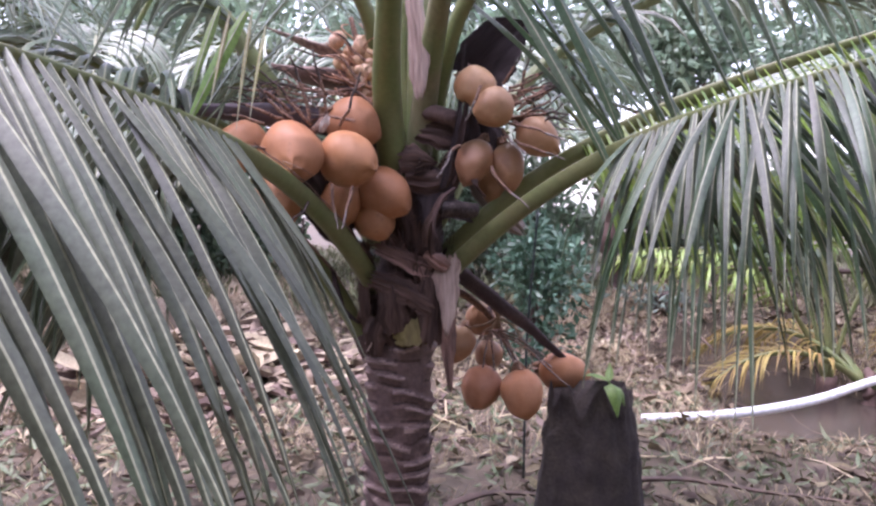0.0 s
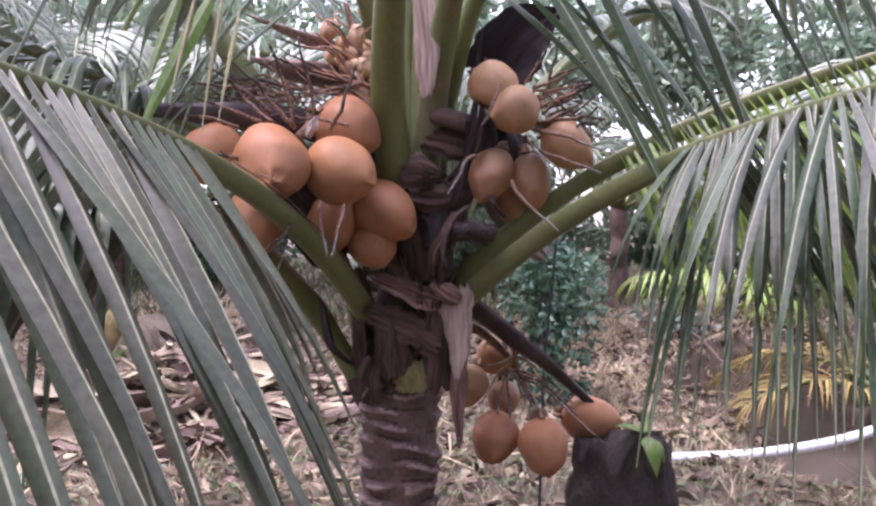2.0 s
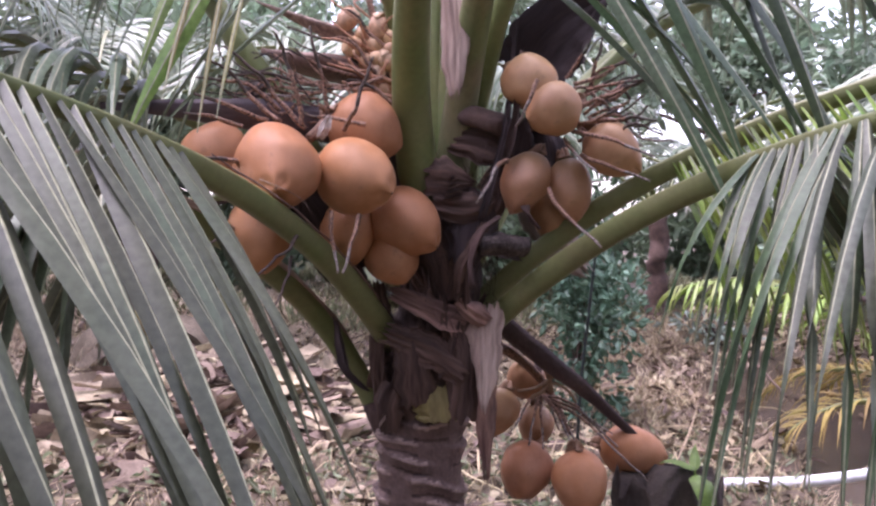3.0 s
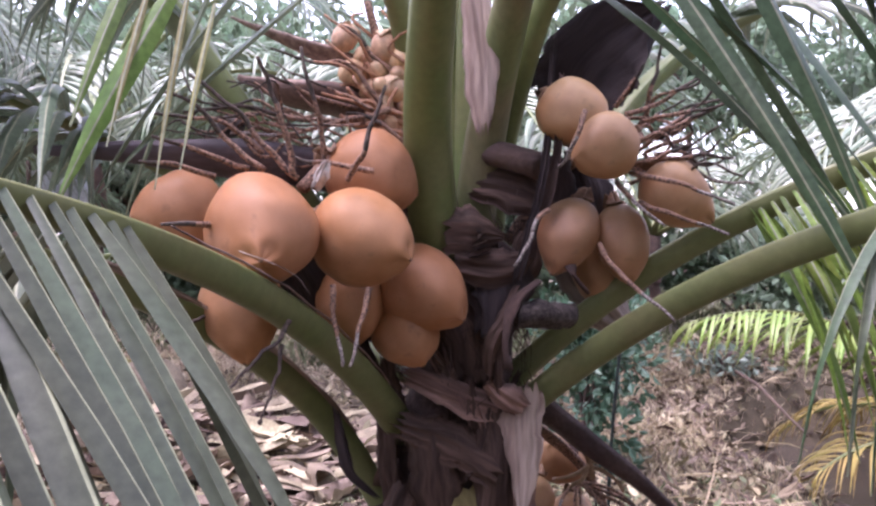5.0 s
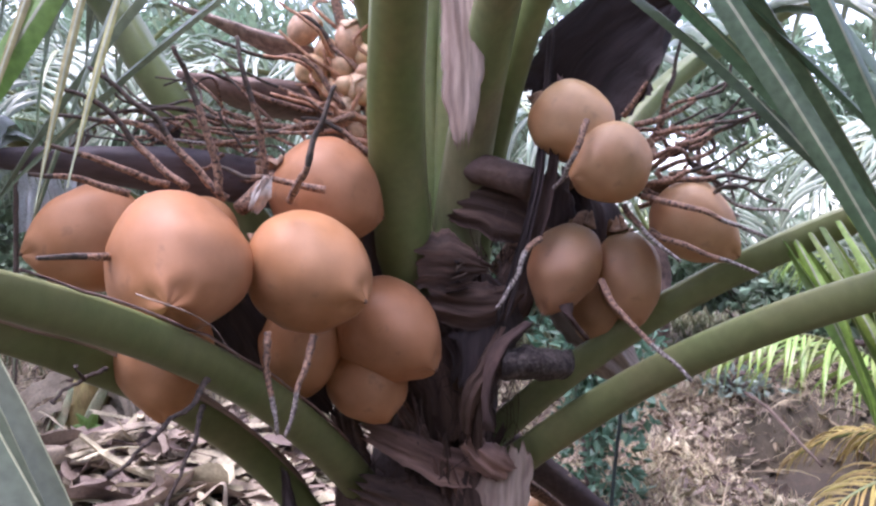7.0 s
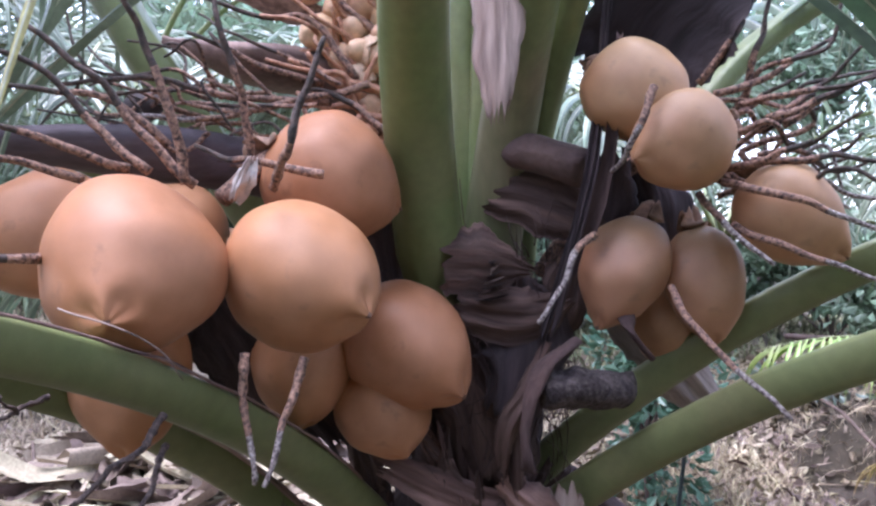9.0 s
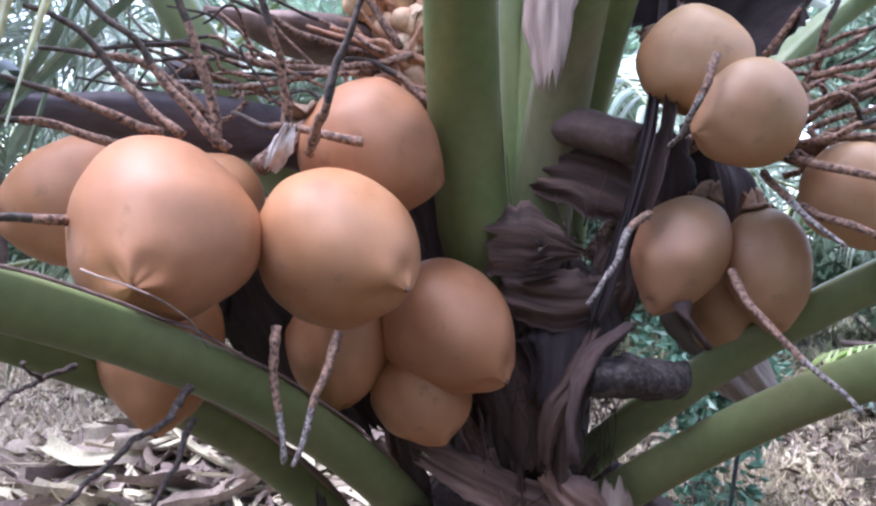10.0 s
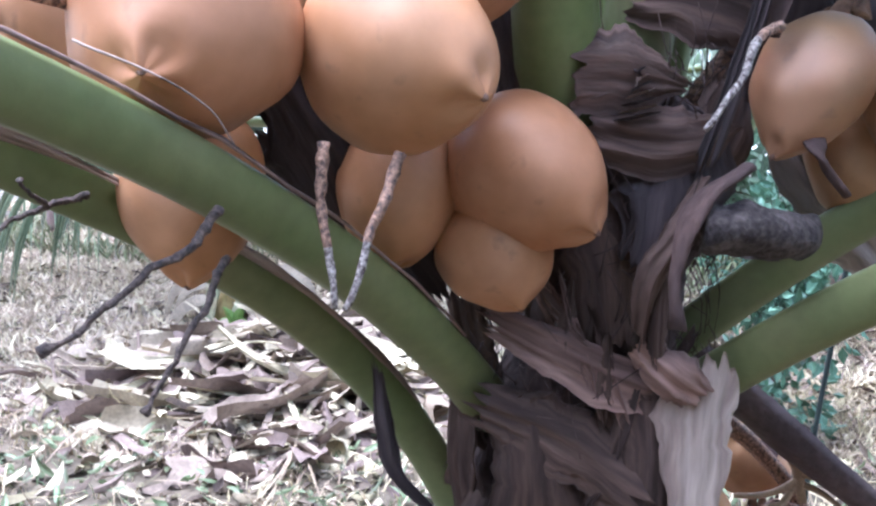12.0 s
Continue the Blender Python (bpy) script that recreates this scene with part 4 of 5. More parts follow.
rag([(-0.22, 2.66, 1.15), (-0.20, 2.68, 1.05), (-0.18, 2.70, 0.95)], [0.03, 0.04, 0.03], M_RAG, DARK, 0.3, (-0.3, -1, 0), seed=15)
# broad dark backing, its colour giving the shade behind the fruit
rag([(-0.44, 2.52, 1.41), (-0.31, 2.57, 1.36), (-0.20, 2.60, 1.30), (-0.12, 2.62, 1.22)], [0.05, 0.10, 0.11, 0.08], M_RAG, "dark backing sheet put in as shade behind the fruit", 0.2, seed=16)
rag([(-0.035, 2.605, 0.885), (-0.030, 2.597, 0.845), (-0.025, 2.60, 0.80)], [0.062, 0.078, 0.066], M_OLIVE, "yellowish-olive remnant of a leaf base", 0.35, seed=71)
rag([(0.070, 2.585, 1.02), (0.082, 2.59, 0.90), (0.088, 2.60, 0.78), (0.092, 2.61, 0.64)], [0.022, 0.030, 0.024, 0.006], M_RAGP, "brown sheath strip hanging down the trunk", 0.5, seed=72)
rag([(-0.150, 2.60, 0.90), (-0.165, 2.605, 0.84), (-0.165, 2.62, 0.76)], [0.030, 0.042, 0.026], M_RAG, "brown notched leaf base on the trunk", 0.6, (-0.3, -1, 0.1), seed=73)
rag([(-0.190, 2.60, 0.775), (-0.170, 2.595, 0.815), (-0.150, 2.59, 0.86)], [0.002, 0.008, 0.003], M_RAGW, "pale split edge of a leaf base", 0.4, seed=74)
for k in range(16):
    a = -2.75 + 2.45 * ((k * 0.618) % 1)
    z = 0.90 + 0.40 * ((k * 0.381) % 1)
    rr = 0.152 - 0.045 * max(0, z - 1.1) / 0.35
    c = Vector((-0.075 + 0.085 * max(0, (z - 0.82) / 0.64) ** 1.5, 2.735 - 0.07 * (z - 0.82) / 0.64, z))
    o = Vector((math.cos(a), math.sin(a), 0))
    t = Vector((-math.sin(a), math.cos(a), 0)) * RF.gauss(0, 0.04)
    up = RF.uniform(0.05, 0.10)
    wid = RF.uniform(0.007, 0.016)
    rag([c + o * rr - t - Vector((0, 0, up)), c + o * (rr + 0.008), c + o * (rr + RF.uniform(0.0, 0.02)) + t + Vector((0, 0, up))], [wid * 0.3, wid, wid * 0.8, wid * 0.2], (M_RAG, M_RAGP, M_RAG)[k % 3], "frayed strip of old leaf sheath", 0.6, tuple(o), 30 + k)
rag([(0.140, 2.535, 1.80), (0.126, 2.515, 1.60), (0.105, 2.505, 1.48), (0.068, 2.515, 1.33)], [0.005, 0.008, 0.010, 0.012], M_RAGD, "black hanging shred of old sheath", 0.5, seed=18)
rag([(-0.02, 2.63, 1.525), (0.04, 2.615, 1.515), (0.10, 2.60, 1.495), (0.15, 2.60, 1.47)], [0.030, 0.046, 0.044, 0.02], M_RAG, "dark crumpled sheath below the stub", 0.35, seed=80)
rag([(0.155, 2.60, 1.58), (0.150, 2.61, 1.50), (0.135, 2.62, 1.40)], [0.03, 0.045, 0.03], M_RAGD, DARK, 0.3, seed=19)
# two black sheets fill the gaps with the shade behind and between nuts
rag([(-0.40, 2.46, 1.36), (-0.36, 2.50, 1.30), (-0.30, 2.55, 1.22), (-0.24, 2.58, 1.14)], [0.05, 0.07, 0.06, 0.03], M_RAGD, "dark backing sheet put in as shade behind the fruit", 0.2, seed=21)
rag([(-0.37, 2.40, 1.40), (-0.345, 2.43, 1.345), (-0.325, 2.46, 1.29), (-0.30, 2.50, 1.22)], [0.035, 0.055, 0.055, 0.03], M_RAGD, "dark sheet put in as shade between the nuts", 0.2, seed=22)
rag([(-0.13, 2.66, 1.52), (-0.135, 2.66, 1.44), (-0.13, 2.66, 1.34)], [0.03, 0.05, 0.04], M_RAG, DARK, 0.2, seed=23)
rag([(-0.030, 2.490, 1.98), (-0.012, 2.475, 1.82), (-0.004, 2.455, 1.71), (-0.002, 2.435, 1.622)], [0.028, 0.032, 0.034, 0.014], M_RAGW, "torn pinkish papery sheath strip", 0.3, seed=24)
for k0, k1, off in ((9, 17, 0.004), (15, 24, 0.003), (22, 30, 0.003)):
    low = []
    for k in range(k0, k1):
        d = (second[k + 1] - second[k - 1]).normalized()
        w = d.cross(Vector((0, 0, 1))).normalized()
        low.append(second[k] - w * 0.030 + w.cross(d) * off)
    rag(low, [0.002, 0.006, 0.005, 0.002], M_RAGW, "pale dry fringe along the lower stalk", 0.4, (0.3, -0.8, 0.5), 25 + k0)
# black sheet added to close the bright gap with deep shade
rag([(0.20, 2.66, 1.60), (0.23, 2.66, 1.50), (0.24, 2.67, 1.42)], [0.04, 0.06, 0.04], M_RAGD, "dark sheet put in as shade behind the second bunch", 0.2, seed=40)
# brown sleeves where the stalks leave the crown
for path, wd in ((front, 0.036), (bezier((-0.17, 2.745, 0.74), (-0.355, 2.791, 1.103), (-0.575, 2.217, 1.496), (-0.90, 1.131, 1.52), 40), 0.033)):
    palm_part("leaf_sheath", tube(path[:4], lambda s: (wd * (1.70 - 0.22 * s), wd * 1.4 * (1.24 - 0.08 * s)), 18, stalk_section, 0.006), M_FIBRE, "brown sheath round the base of the stalk")
# torn pale bract between the nuts
rag([(-0.300, 2.325, 1.498), (-0.290, 2.320, 1.515), (-0.283, 2.318, 1.530), (-0.278, 2.318, 1.545)], [0.009, 0.013, 0.012, 0.004], M_BRACT, "torn pale bract among the fruit", 0.5, seed=70)
palm_part("dry_bud", tube([Vector((-0.498 + 0.009 * i, 2.50 - 0.003 * i, 1.632 + 0.003 * i)) for i in range(-3, 4)], lambda s: [0.025 * math.sqrt(max(0.03, 1 - (2 * s - 1) ** 2))] * 2, 14, None, 0.004), M_RAGG, "shrivelled grey aborted nut")


# ---- coconuts ----
def coconut(centre, r, long, tip, material, label, group, nub=0.012):
    """A ripe nut: a rounded, faintly three-sided husk with its blunt tip along the direction tip, and the dry cap at its stem end."""
    ob = thing("coconut", centre, label, "coconut", group)
    rng = random.Random(int(1000 * abs(centre[0]) + 100 * abs(centre[2])))
    bm = bmesh.new()
    bmesh.ops.create_uvsphere(bm, u_segments=48, v_segments=40, radius=1)
    ph = rng.uniform(0, 6)
    for v in bm.verts:
        x, y, z = v.co
        a = math.atan2(y, x)
        q = math.hypot(x, y)
        tri3 = 1 + 0.042 * math.cos(3 * a + ph) * q
        bulge = 1 - 0.10 * z * (1 - z * z)
        v.co.x, v.co.y = x * r * tri3 * bulge, y * r * tri3 * bulge
        # z = +1 is the free tip
        point = nub * math.exp(-(q / 0.42) ** 2) + 0.004 * math.exp(-(q / 0.13) ** 2) if z > 0 else -0.4 * nub * math.exp(-(q / 0.3) ** 2)
        crease = nub * (0.32 * math.cos(3 * a + ph) * math.exp(-((q - 0.24) / 0.15) ** 2) + 0.10 * math.cos(7 * a + ph) * math.exp(-((q - 0.15) / 0.08) ** 2) - 0.16 * math.exp(-((q - 0.2) / 0.07) ** 2)) if z > 0 else 0
        v.co.z = z * long + (point + crease) * (1 if z > 0 else -1)
        v.co += v.co.normalized() * 0.004 * noise.noise(Vector((x * 1.8 + ph, y * 1.8, z * 1.8)))
    me = bpy.data.meshes.new("husk")
    bm.to_mesh(me)
    bm.free()
    me.materials.append(material)
    me.polygons.foreach_set("use_smooth", [True] * len(me.polygons))
    turn = Vector(tip).to_track_quat("Z", "Y").to_matrix().to_4x4()
    me.transform(turn)
    part("husk", me, ob)
    cap = []
    for k in range(3):
        a0 = k * 2.094 + ph
        pts = [Vector((math.cos(a0) * q * r, math.sin(a0) * q * r, -long * math.sqrt(max(0.02, 1 - q * q)) - 0.004)) for q in (0.02, 0.15, 0.3, 0.42)]
        cap.append(tube(curve(pts, 5), lambda s: (0.026 * (1 - 0.75 * s * s), 0.003), 8, None, 0.002, (math.cos(a0), math.sin(a0), 0.2)))
    cm = mesh_of("cap", *join(cap), M_CALYX)
    cm.transform(turn)
    part("cap", cm, ob, "dry brown scaly cap")
    tv, tf = tube([Vector((0, 0, long + nub - 0.004)), Vector((0, 0, long + nub + 0.003)), Vector((0, 0, long + nub + 0.006))], lambda s: (0.0065 * (1.15 - s), 0.005 * (1.15 - s)), 8, None, 0.002)
    tm = mesh_of("tip", tv, tf, M_TIP)
    tm.transform(turn)
    part("tip", tm, ob, "small dark withered tip")
    return ob


GL, GR, GB = "ripe orange coconuts in the large bunch", "smaller coconuts in the second bunch", "coconuts in the low bunch by the trunk"
BIG = "smooth ripe orange coconut in the large bunch"
coconut((-0.369, 2.215, 1.422), 0.0925, 0.090, (0.24, -0.95, -0.44), M_HUSK, "smooth orange coconut with pale sheen and pointed tip", GL, 0.014)
coconut((-0.217, 2.312, 1.414), 0.086, 0.092, (0.80, -0.45, -0.35), M_HUSK, BIG, GL, 0.014)
coconut((-0.121, 2.486, 1.314), 0.084, 0.092, (0.75, -0.35, -0.55), M_HUSK, BIG, GL, 0.014)
coconut((-0.150, 2.50, 1.224), 0.068, 0.064, (0.45, -0.3, -0.8), M_HUSK, "small orange coconut tucked below the large ones", GL, 0.006)
coconut((-0.214, 2.43, 1.529), 0.082, 0.088, (0.85, 0.25, -0.35), M_HUSK, BIG, GL, 0.006)
coconut((-0.548, 2.355, 1.452), 0.080, 0.085, (-0.6, -0.6, -0.2), M_HUSK, BIG, GL)
coconut((-0.435, 2.345, 1.288), 0.074, 0.088, (0.15, -0.35, -1.0), M_HUSK, "elongated orange coconut hanging below the stalk", GL)
coconut((-0.420, 2.42, 1.448), 0.078, 0.080, (0, 1, 0.2), M_HUSK, BIG, GL)
coconut((-0.258, 2.48, 1.290), 0.074, 0.080, (0, -0.3, -1), M_HUSK, BIG, GL)
SMALL = "tan-orange egg-shaped coconut in the second bunch"
coconut((0.174, 2.556, 1.420), 0.060, 0.078, (-0.45, -0.25, -1.0), M_HUSK2, "tan-olive egg-shaped coconut in the second bunch", GR)
coconut((0.285, 2.585, 1.405), 0.056, 0.078, (0.15, -0.2, -1.0), M_HUSK2, "tan-olive egg-shaped coconut in the second bunch", GR)
coconut((0.232, 2.487, 1.589), 0.065, 0.067, (-0.8, -0.45, -0.35), M_HUSK2, SMALL, GR, 0.005)
coconut((0.378, 2.520, 1.498), 0.064, 0.074, (0.6, -0.2, -0.5), M_HUSK2, SMALL, GR)
coconut((0.178, 2.525, 1.656), 0.066, 0.076, (0.6, -0.5, -0.5), M_HUSK2, SMALL, GR, 0.004)
coconut((0.245, 2.66, 1.345), 0.055, 0.070, (0.1, 0.1, -1), M_HUSK2, "shaded brown coconut behind the second bunch", GR)
LOWL = "orange coconut hanging in the low bunch"
coconut((0.360, 2.80, 0.584), 0.077, 0.090, (0.15, -0.2, -1.0), M_HUSK, LOWL, GB, 0.005)
coconut((0.530, 2.95, 0.635), 0.076, 0.096, (1.0, -0.2, -0.1), M_HUSK, LOWL, GB, 0.005)
coconut((0.211, 2.88, 0.588), 0.077, 0.088, (-0.3, -0.6, -0.6), M_HUSK, LOWL, GB, 0.005)
top_nut = coconut((0.222, 3.04, 0.828), 0.066, 0.070, (-0.3, -0.5, 0.6), M_HUSK2, "tan coconut at the top of the low bunch", GB)
coconut((0.129, 2.948, 0.744), 0.060, 0.070, (-0.3, -0.4, -0.8), M_HUSK2, "tan coconut at the top of the low bunch", GB)
gnawed = tube([Vector((0.020, -0.052, 0.030)), Vector((0.024, -0.060, 0.034)), Vector((0.025, -0.0615, 0.0345))], lambda s: (0.016 - 0.004 * s, 0.022 - 0.006 * s), 14, None, 0.003)
part("hole", mesh_of("hole", *gnawed, M_FIBRE), top_nut, "dark gnawed hole")
coconut((0.245, 3.00, 0.690), 0.055, 0.060, (0, -0.6, -0.8), M_HUSK2, "tan coconut at the top of the low bunch", GB)

# young nuts on the flower stalk
for k, (x, y, z, r) in enumerate([(-0.200, 2.576, 1.803, 0.024), (-0.282, 2.573, 1.821, 0.022), (-0.266, 2.572, 1.749, 0.023), (-0.215, 2.58, 1.755, 0.02), (-0.170, 2.58, 1.775, 0.022), (-0.249, 2.599, 1.698, 0.018), (-0.18, 2.57, 1.715, 0.022), (-0.21, 2.57, 1.68, 0.02), (-0.165, 2.59, 1.83, 0.02), (-0.19, 2.56, 1.64, 0.016), (-0.235, 2.57, 1.715, 0.014), (-0.155, 2.575, 1.68, 0.016), (-0.225, 2.58, 1.66, 0.013), (-0.17, 2.565, 1.745, 0.014), (-0.205, 2.56, 1.72, 0.015), (-0.245, 2.575, 1.785, 0.016), (-0.15, 2.58, 1.62, 0.013)]):
    r *= 1.22
    bm = bmesh.new()
    bmesh.ops.create_uvsphere(bm, u_segments=16, v_segments=12, radius=r)
    for v in bm.verts:
        v.co.z *= 1.15 - 0.1 * v.co.z / r
        v.co += v.co * 0.06 * noise.noise(v.co * 60 + Vector((k, 0, 0)))
    me = bpy.data.meshes.new("young_nut")
    bm.to_mesh(me)
    bm.free()
    me.materials.append(M_BABY)
    me.polygons.foreach_set("use_smooth", [True] * len(me.polygons))
    me.transform(Matrix.Translation((x + 0.08, y - 2.73, z)) @ pose(0, 0, 0, 20 * k, 35 * k, 50 * k))
    nut = part("young_nut", me, B, "pale orange young nut")
    turn = pose(0, 0, 0, 20 * k, 35 * k, 50 * k)
    scales = [tube(curve([Vector((math.cos(a) * r * 0.1, math.sin(a) * r * 0.1, r * 1.10)), Vector((math.cos(a) * r * 0.62, math.sin(a) * r * 0.62, r * 0.93)), Vector((math.cos(a) * r * 0.98, math.sin(a) * r * 0.98, r * 0.50))], 5), lambda q: (r * 0.62 * (1 - 0.8 * q * q), r * 0.07), 8, None, 0.0006, (math.cos(a), math.sin(a), 0.3)) for a in (0.3, 2.4, 4.5)]
    cm = mesh_of("calyx", *join(scales), M_CREAM)
    cm.transform(Matrix.Translation((x + 0.08, y - 2.73, z)) @ turn)
    part("calyx", cm, nut, "cream scaly calyx")


# ---- garden round the palm ----
def at_ground(x, y):
    return (x, y, ground_height(x, y))


def leaf_cloud(rng, centre, radii, n, size, hang=0.0):
    """Verts and faces of n small folded leaves, thickest near the skin of an uneven blob."""
    verts, faces = [], []
    lumps = [(Vector((rng.gauss(0, 1), rng.gauss(0, 1), rng.gauss(0, 1))).normalized() * rng.uniform(0.3, 0.85), rng.uniform(0.25, 0.55)) for _ in range(14)]
    for i in range(n):
        c, rr = lumps[rng.randrange(14)]
        d = Vector((rng.gauss(0, 1), rng.gauss(0, 1), rng.gauss(0, 1))).normalized()
        p = c + d * rr * rng.uniform(0.55, 1.05)
        p = Vector((p.x * radii[0], p.y * radii[1], p.z * radii[2])) + Vector(centre)
        if p.z < 0.02:
            p.z = rng.uniform(0.02, 0.2)
        a = (d + Vector((rng.gauss(0, 0.6), rng.gauss(0, 0.6), rng.gauss(0, 0.6) - hang))).normalized()
        b = a.cross(Vector((rng.gauss(0, 1), rng.gauss(0, 1), rng.gauss(0, 1)))).normalized()
        u = a.cross(b)
        s = size * rng.uniform(0.6, 1.3)
        k = len(verts)
        verts += [p, p + a * s * 0.5 + b * s * 0.27 + u * s * 0.08, p + a * s - u * s * 0.12, p + a * s * 0.5 - b * s * 0.27 + u * s * 0.08]
        faces += [(k, k + 1, k + 2), (k, k + 2, k + 3)]
    return verts, faces


def bush(at, radii, n, size, material, label, seed):
    ob = thing("bush", at_ground(*at), label, "bush")
    rng = random.Random(seed)
    stems = []
    for _ in range(7):
        e = Vector((rng.uniform(-0.6, 0.6) * radii[0], rng.uniform(-0.6, 0.6) * radii[1], radii[2] * rng.uniform(0.9, 1.6)))
        stems.append(tube(curve([(0, 0, 0), e * 0.4 + Vector((rng.uniform(-.1, .1), 0, 0.1)), e], 8), lambda s: (0.018 * (1.1 - s), 0.018 * (1.1 - s)), 6))
    part("stem", mesh_of("stem", *join(stems), M_DRYTWIG), ob)
    tagged(part("leaves", mesh_of("leaves", *leaf_cloud(rng, (0, 0, radii[2] * 1.05), radii, n, size), material, False), ob), kind="stuff")
    return ob


def tree(at, height, radii, n, size, seed, label):
    ob = thing("tree", at_ground(*at), label, "tree")
    rng = random.Random(seed)
    limbs = [tube(curve([(0, 0, -0.1), (0.1, 0.05, height * 0.5), (0.0, 0.1, height)], 12), lambda s: (0.16 * (1.1 - s), 0.16 * (1.1 - s)), 10, None, 0.02)]
    for k in range(8):
        z = height * (0.35 + 0.08 * k)
        e = Vector((math.cos(k * 2.4) * radii[0] * 0.8, math.sin(k * 2.4) * radii[1] * 0.8, z + 0.6))
        limbs.append(tube(curve([(0.05, 0.05, z), e * 0.5 + Vector((0, 0, z * 0.5 + 0.1)), e], 8), lambda s: (0.06 * (1.1 - s), 0.06 * (1.1 - s)), 7))
    part("trunk", mesh_of("trunk", *join(limbs), M_TRUNK), ob)
    tagged(part("crown", mesh_of("crown", *leaf_cloud(rng, (0, 0, height), radii, n, size), M_FAR, False), ob), kind="stuff")
    return ob


def small_palm(at, height, count, length, seed, label, green=None, tilt=0.9, leafw=0.04, per=34):
    """A neighbouring palm: short trunk and a fountain of fronds."""
    ob = thing("palm", at_ground(*at), label, "palm tree")
    rng = random.Random(seed)
    tp = [Vector((0.02 * math.sin(i), 0.02 * math.cos(i * 1.3), -0.1 + (height + 0.1) * i / 20)) for i in range(21)]
    part("trunk", mesh_of("trunk", *tube(tp, lambda s: (min(0.13, 0.2 * height) * (1 - 0.15 * s), min(0.13, 0.2 * height) * (1 - 0.15 * s)), 14, None, 0.012), M_TRUNK), ob)
    for k in range(count):
        a = k * 2.399 + rng.uniform(-0.2, 0.2)
        rise = length * rng.uniform(0.15, 0.75) * tilt
        o = Vector((math.cos(a), math.sin(a), 0))
        b = Vector((0, 0, height - 0.1))
        path = bezier(b + o * 0.06, b + o * length * 0.28 + Vector((0, 0, rise * 0.9)), b + o * length * 0.7 + Vector((0, 0, rise * 1.1)), b + o * length + Vector((0, 0, rise * 0.75 - length * 0.22)), 22)
        frond(ob, path, 0.03, 0.25, length * 0.36, per, 1.2, rng, False, leafw=leafw, green=green)
    return ob


small_palm((-5.6, 6.3), 2.0, 14, 3.0, 11, "young coconut palm with light grey-green fronds behind the fruiting one")
small_palm((-0.5, 8.2), 1.8, 12, 2.8, 12, "young coconut palm standing further back in the garden")
small_palm((-3.6, 8.6), 2.5, 17, 2.9, 17, "young coconut palm with pale fronds at the garden's back")
small_palm((2.2, 10.5), 1.5, 12, 2.8, 13, "young coconut palm beyond the spoil bank")
small_palm((4.6, 7.0), 1.4, 13, 2.7, 14, "young coconut palm beside the ditch")
small_palm((-7.4, 11.0), 2.2, 12, 2.9, 15, "young coconut palm at the edge of the garden")
small_palm((3.15, 5.70), 0.25, 7, 1.3, 16, "small yellowing palm seedling by the ditch", M_YELLOW, 1.0, 0.022, 26)
M_LIMEPALM = mat("sunlit_leaflets", (0.19, 0.28, 0.06), 0.4, (0.26, 0.31, 0.09), 4, 60, 0.7, 0.1, 0.5, rand=0.35, leaf=0.35, isle=True)
lp = thing("palm", at_ground(2.95, 5.95), "young palm with bright yellow-green sunlit fronds on the ditch bank", "palm tree")
RL = random.Random(31)
part("trunk", mesh_of("trunk", *tube([Vector((0, 0, -0.1 + 0.06 * i)) for i in range(9)], lambda s: (0.10 - 0.03 * s, 0.10 - 0.03 * s), 12, None, 0.012), M_TRUNK), lp)
for ex, ey, ez, w in [(-1.75, -0.45, 1.30, 0.9), (-0.9, 0.55, 1.75, 0.8), (0.35, 0.5, 1.9, 0.8), (1.1, -0.2, 1.5, 0.8), (-0.35, -0.3, 1.9, 0.7)]:
    frond(lp, bezier((0, 0, 0.3), (ex * 0.2, ey * 0.2, 0.3 + ez * 0.8), (ex * 0.6, ey * 0.6, 0.25 + ez * 0.95), (ex, ey, ez), 24), 0.022, 0.3, 0.55 * w, 34, 0.8, RL, False, lift=-0.5, leafw=0.03, green=M_LIMEPALM)
bush((0.72, 5.7), (0.32, 0.36, 0.60), 2100, 0.07, M_GREEN, "dense dark green leafy bush behind the palm", 21)
bush((2.05, 7.5), (0.46, 0.32, 0.12), 190, 0.085, M_GREYWEED, "low grey-green creeping weed on the bank", 22)
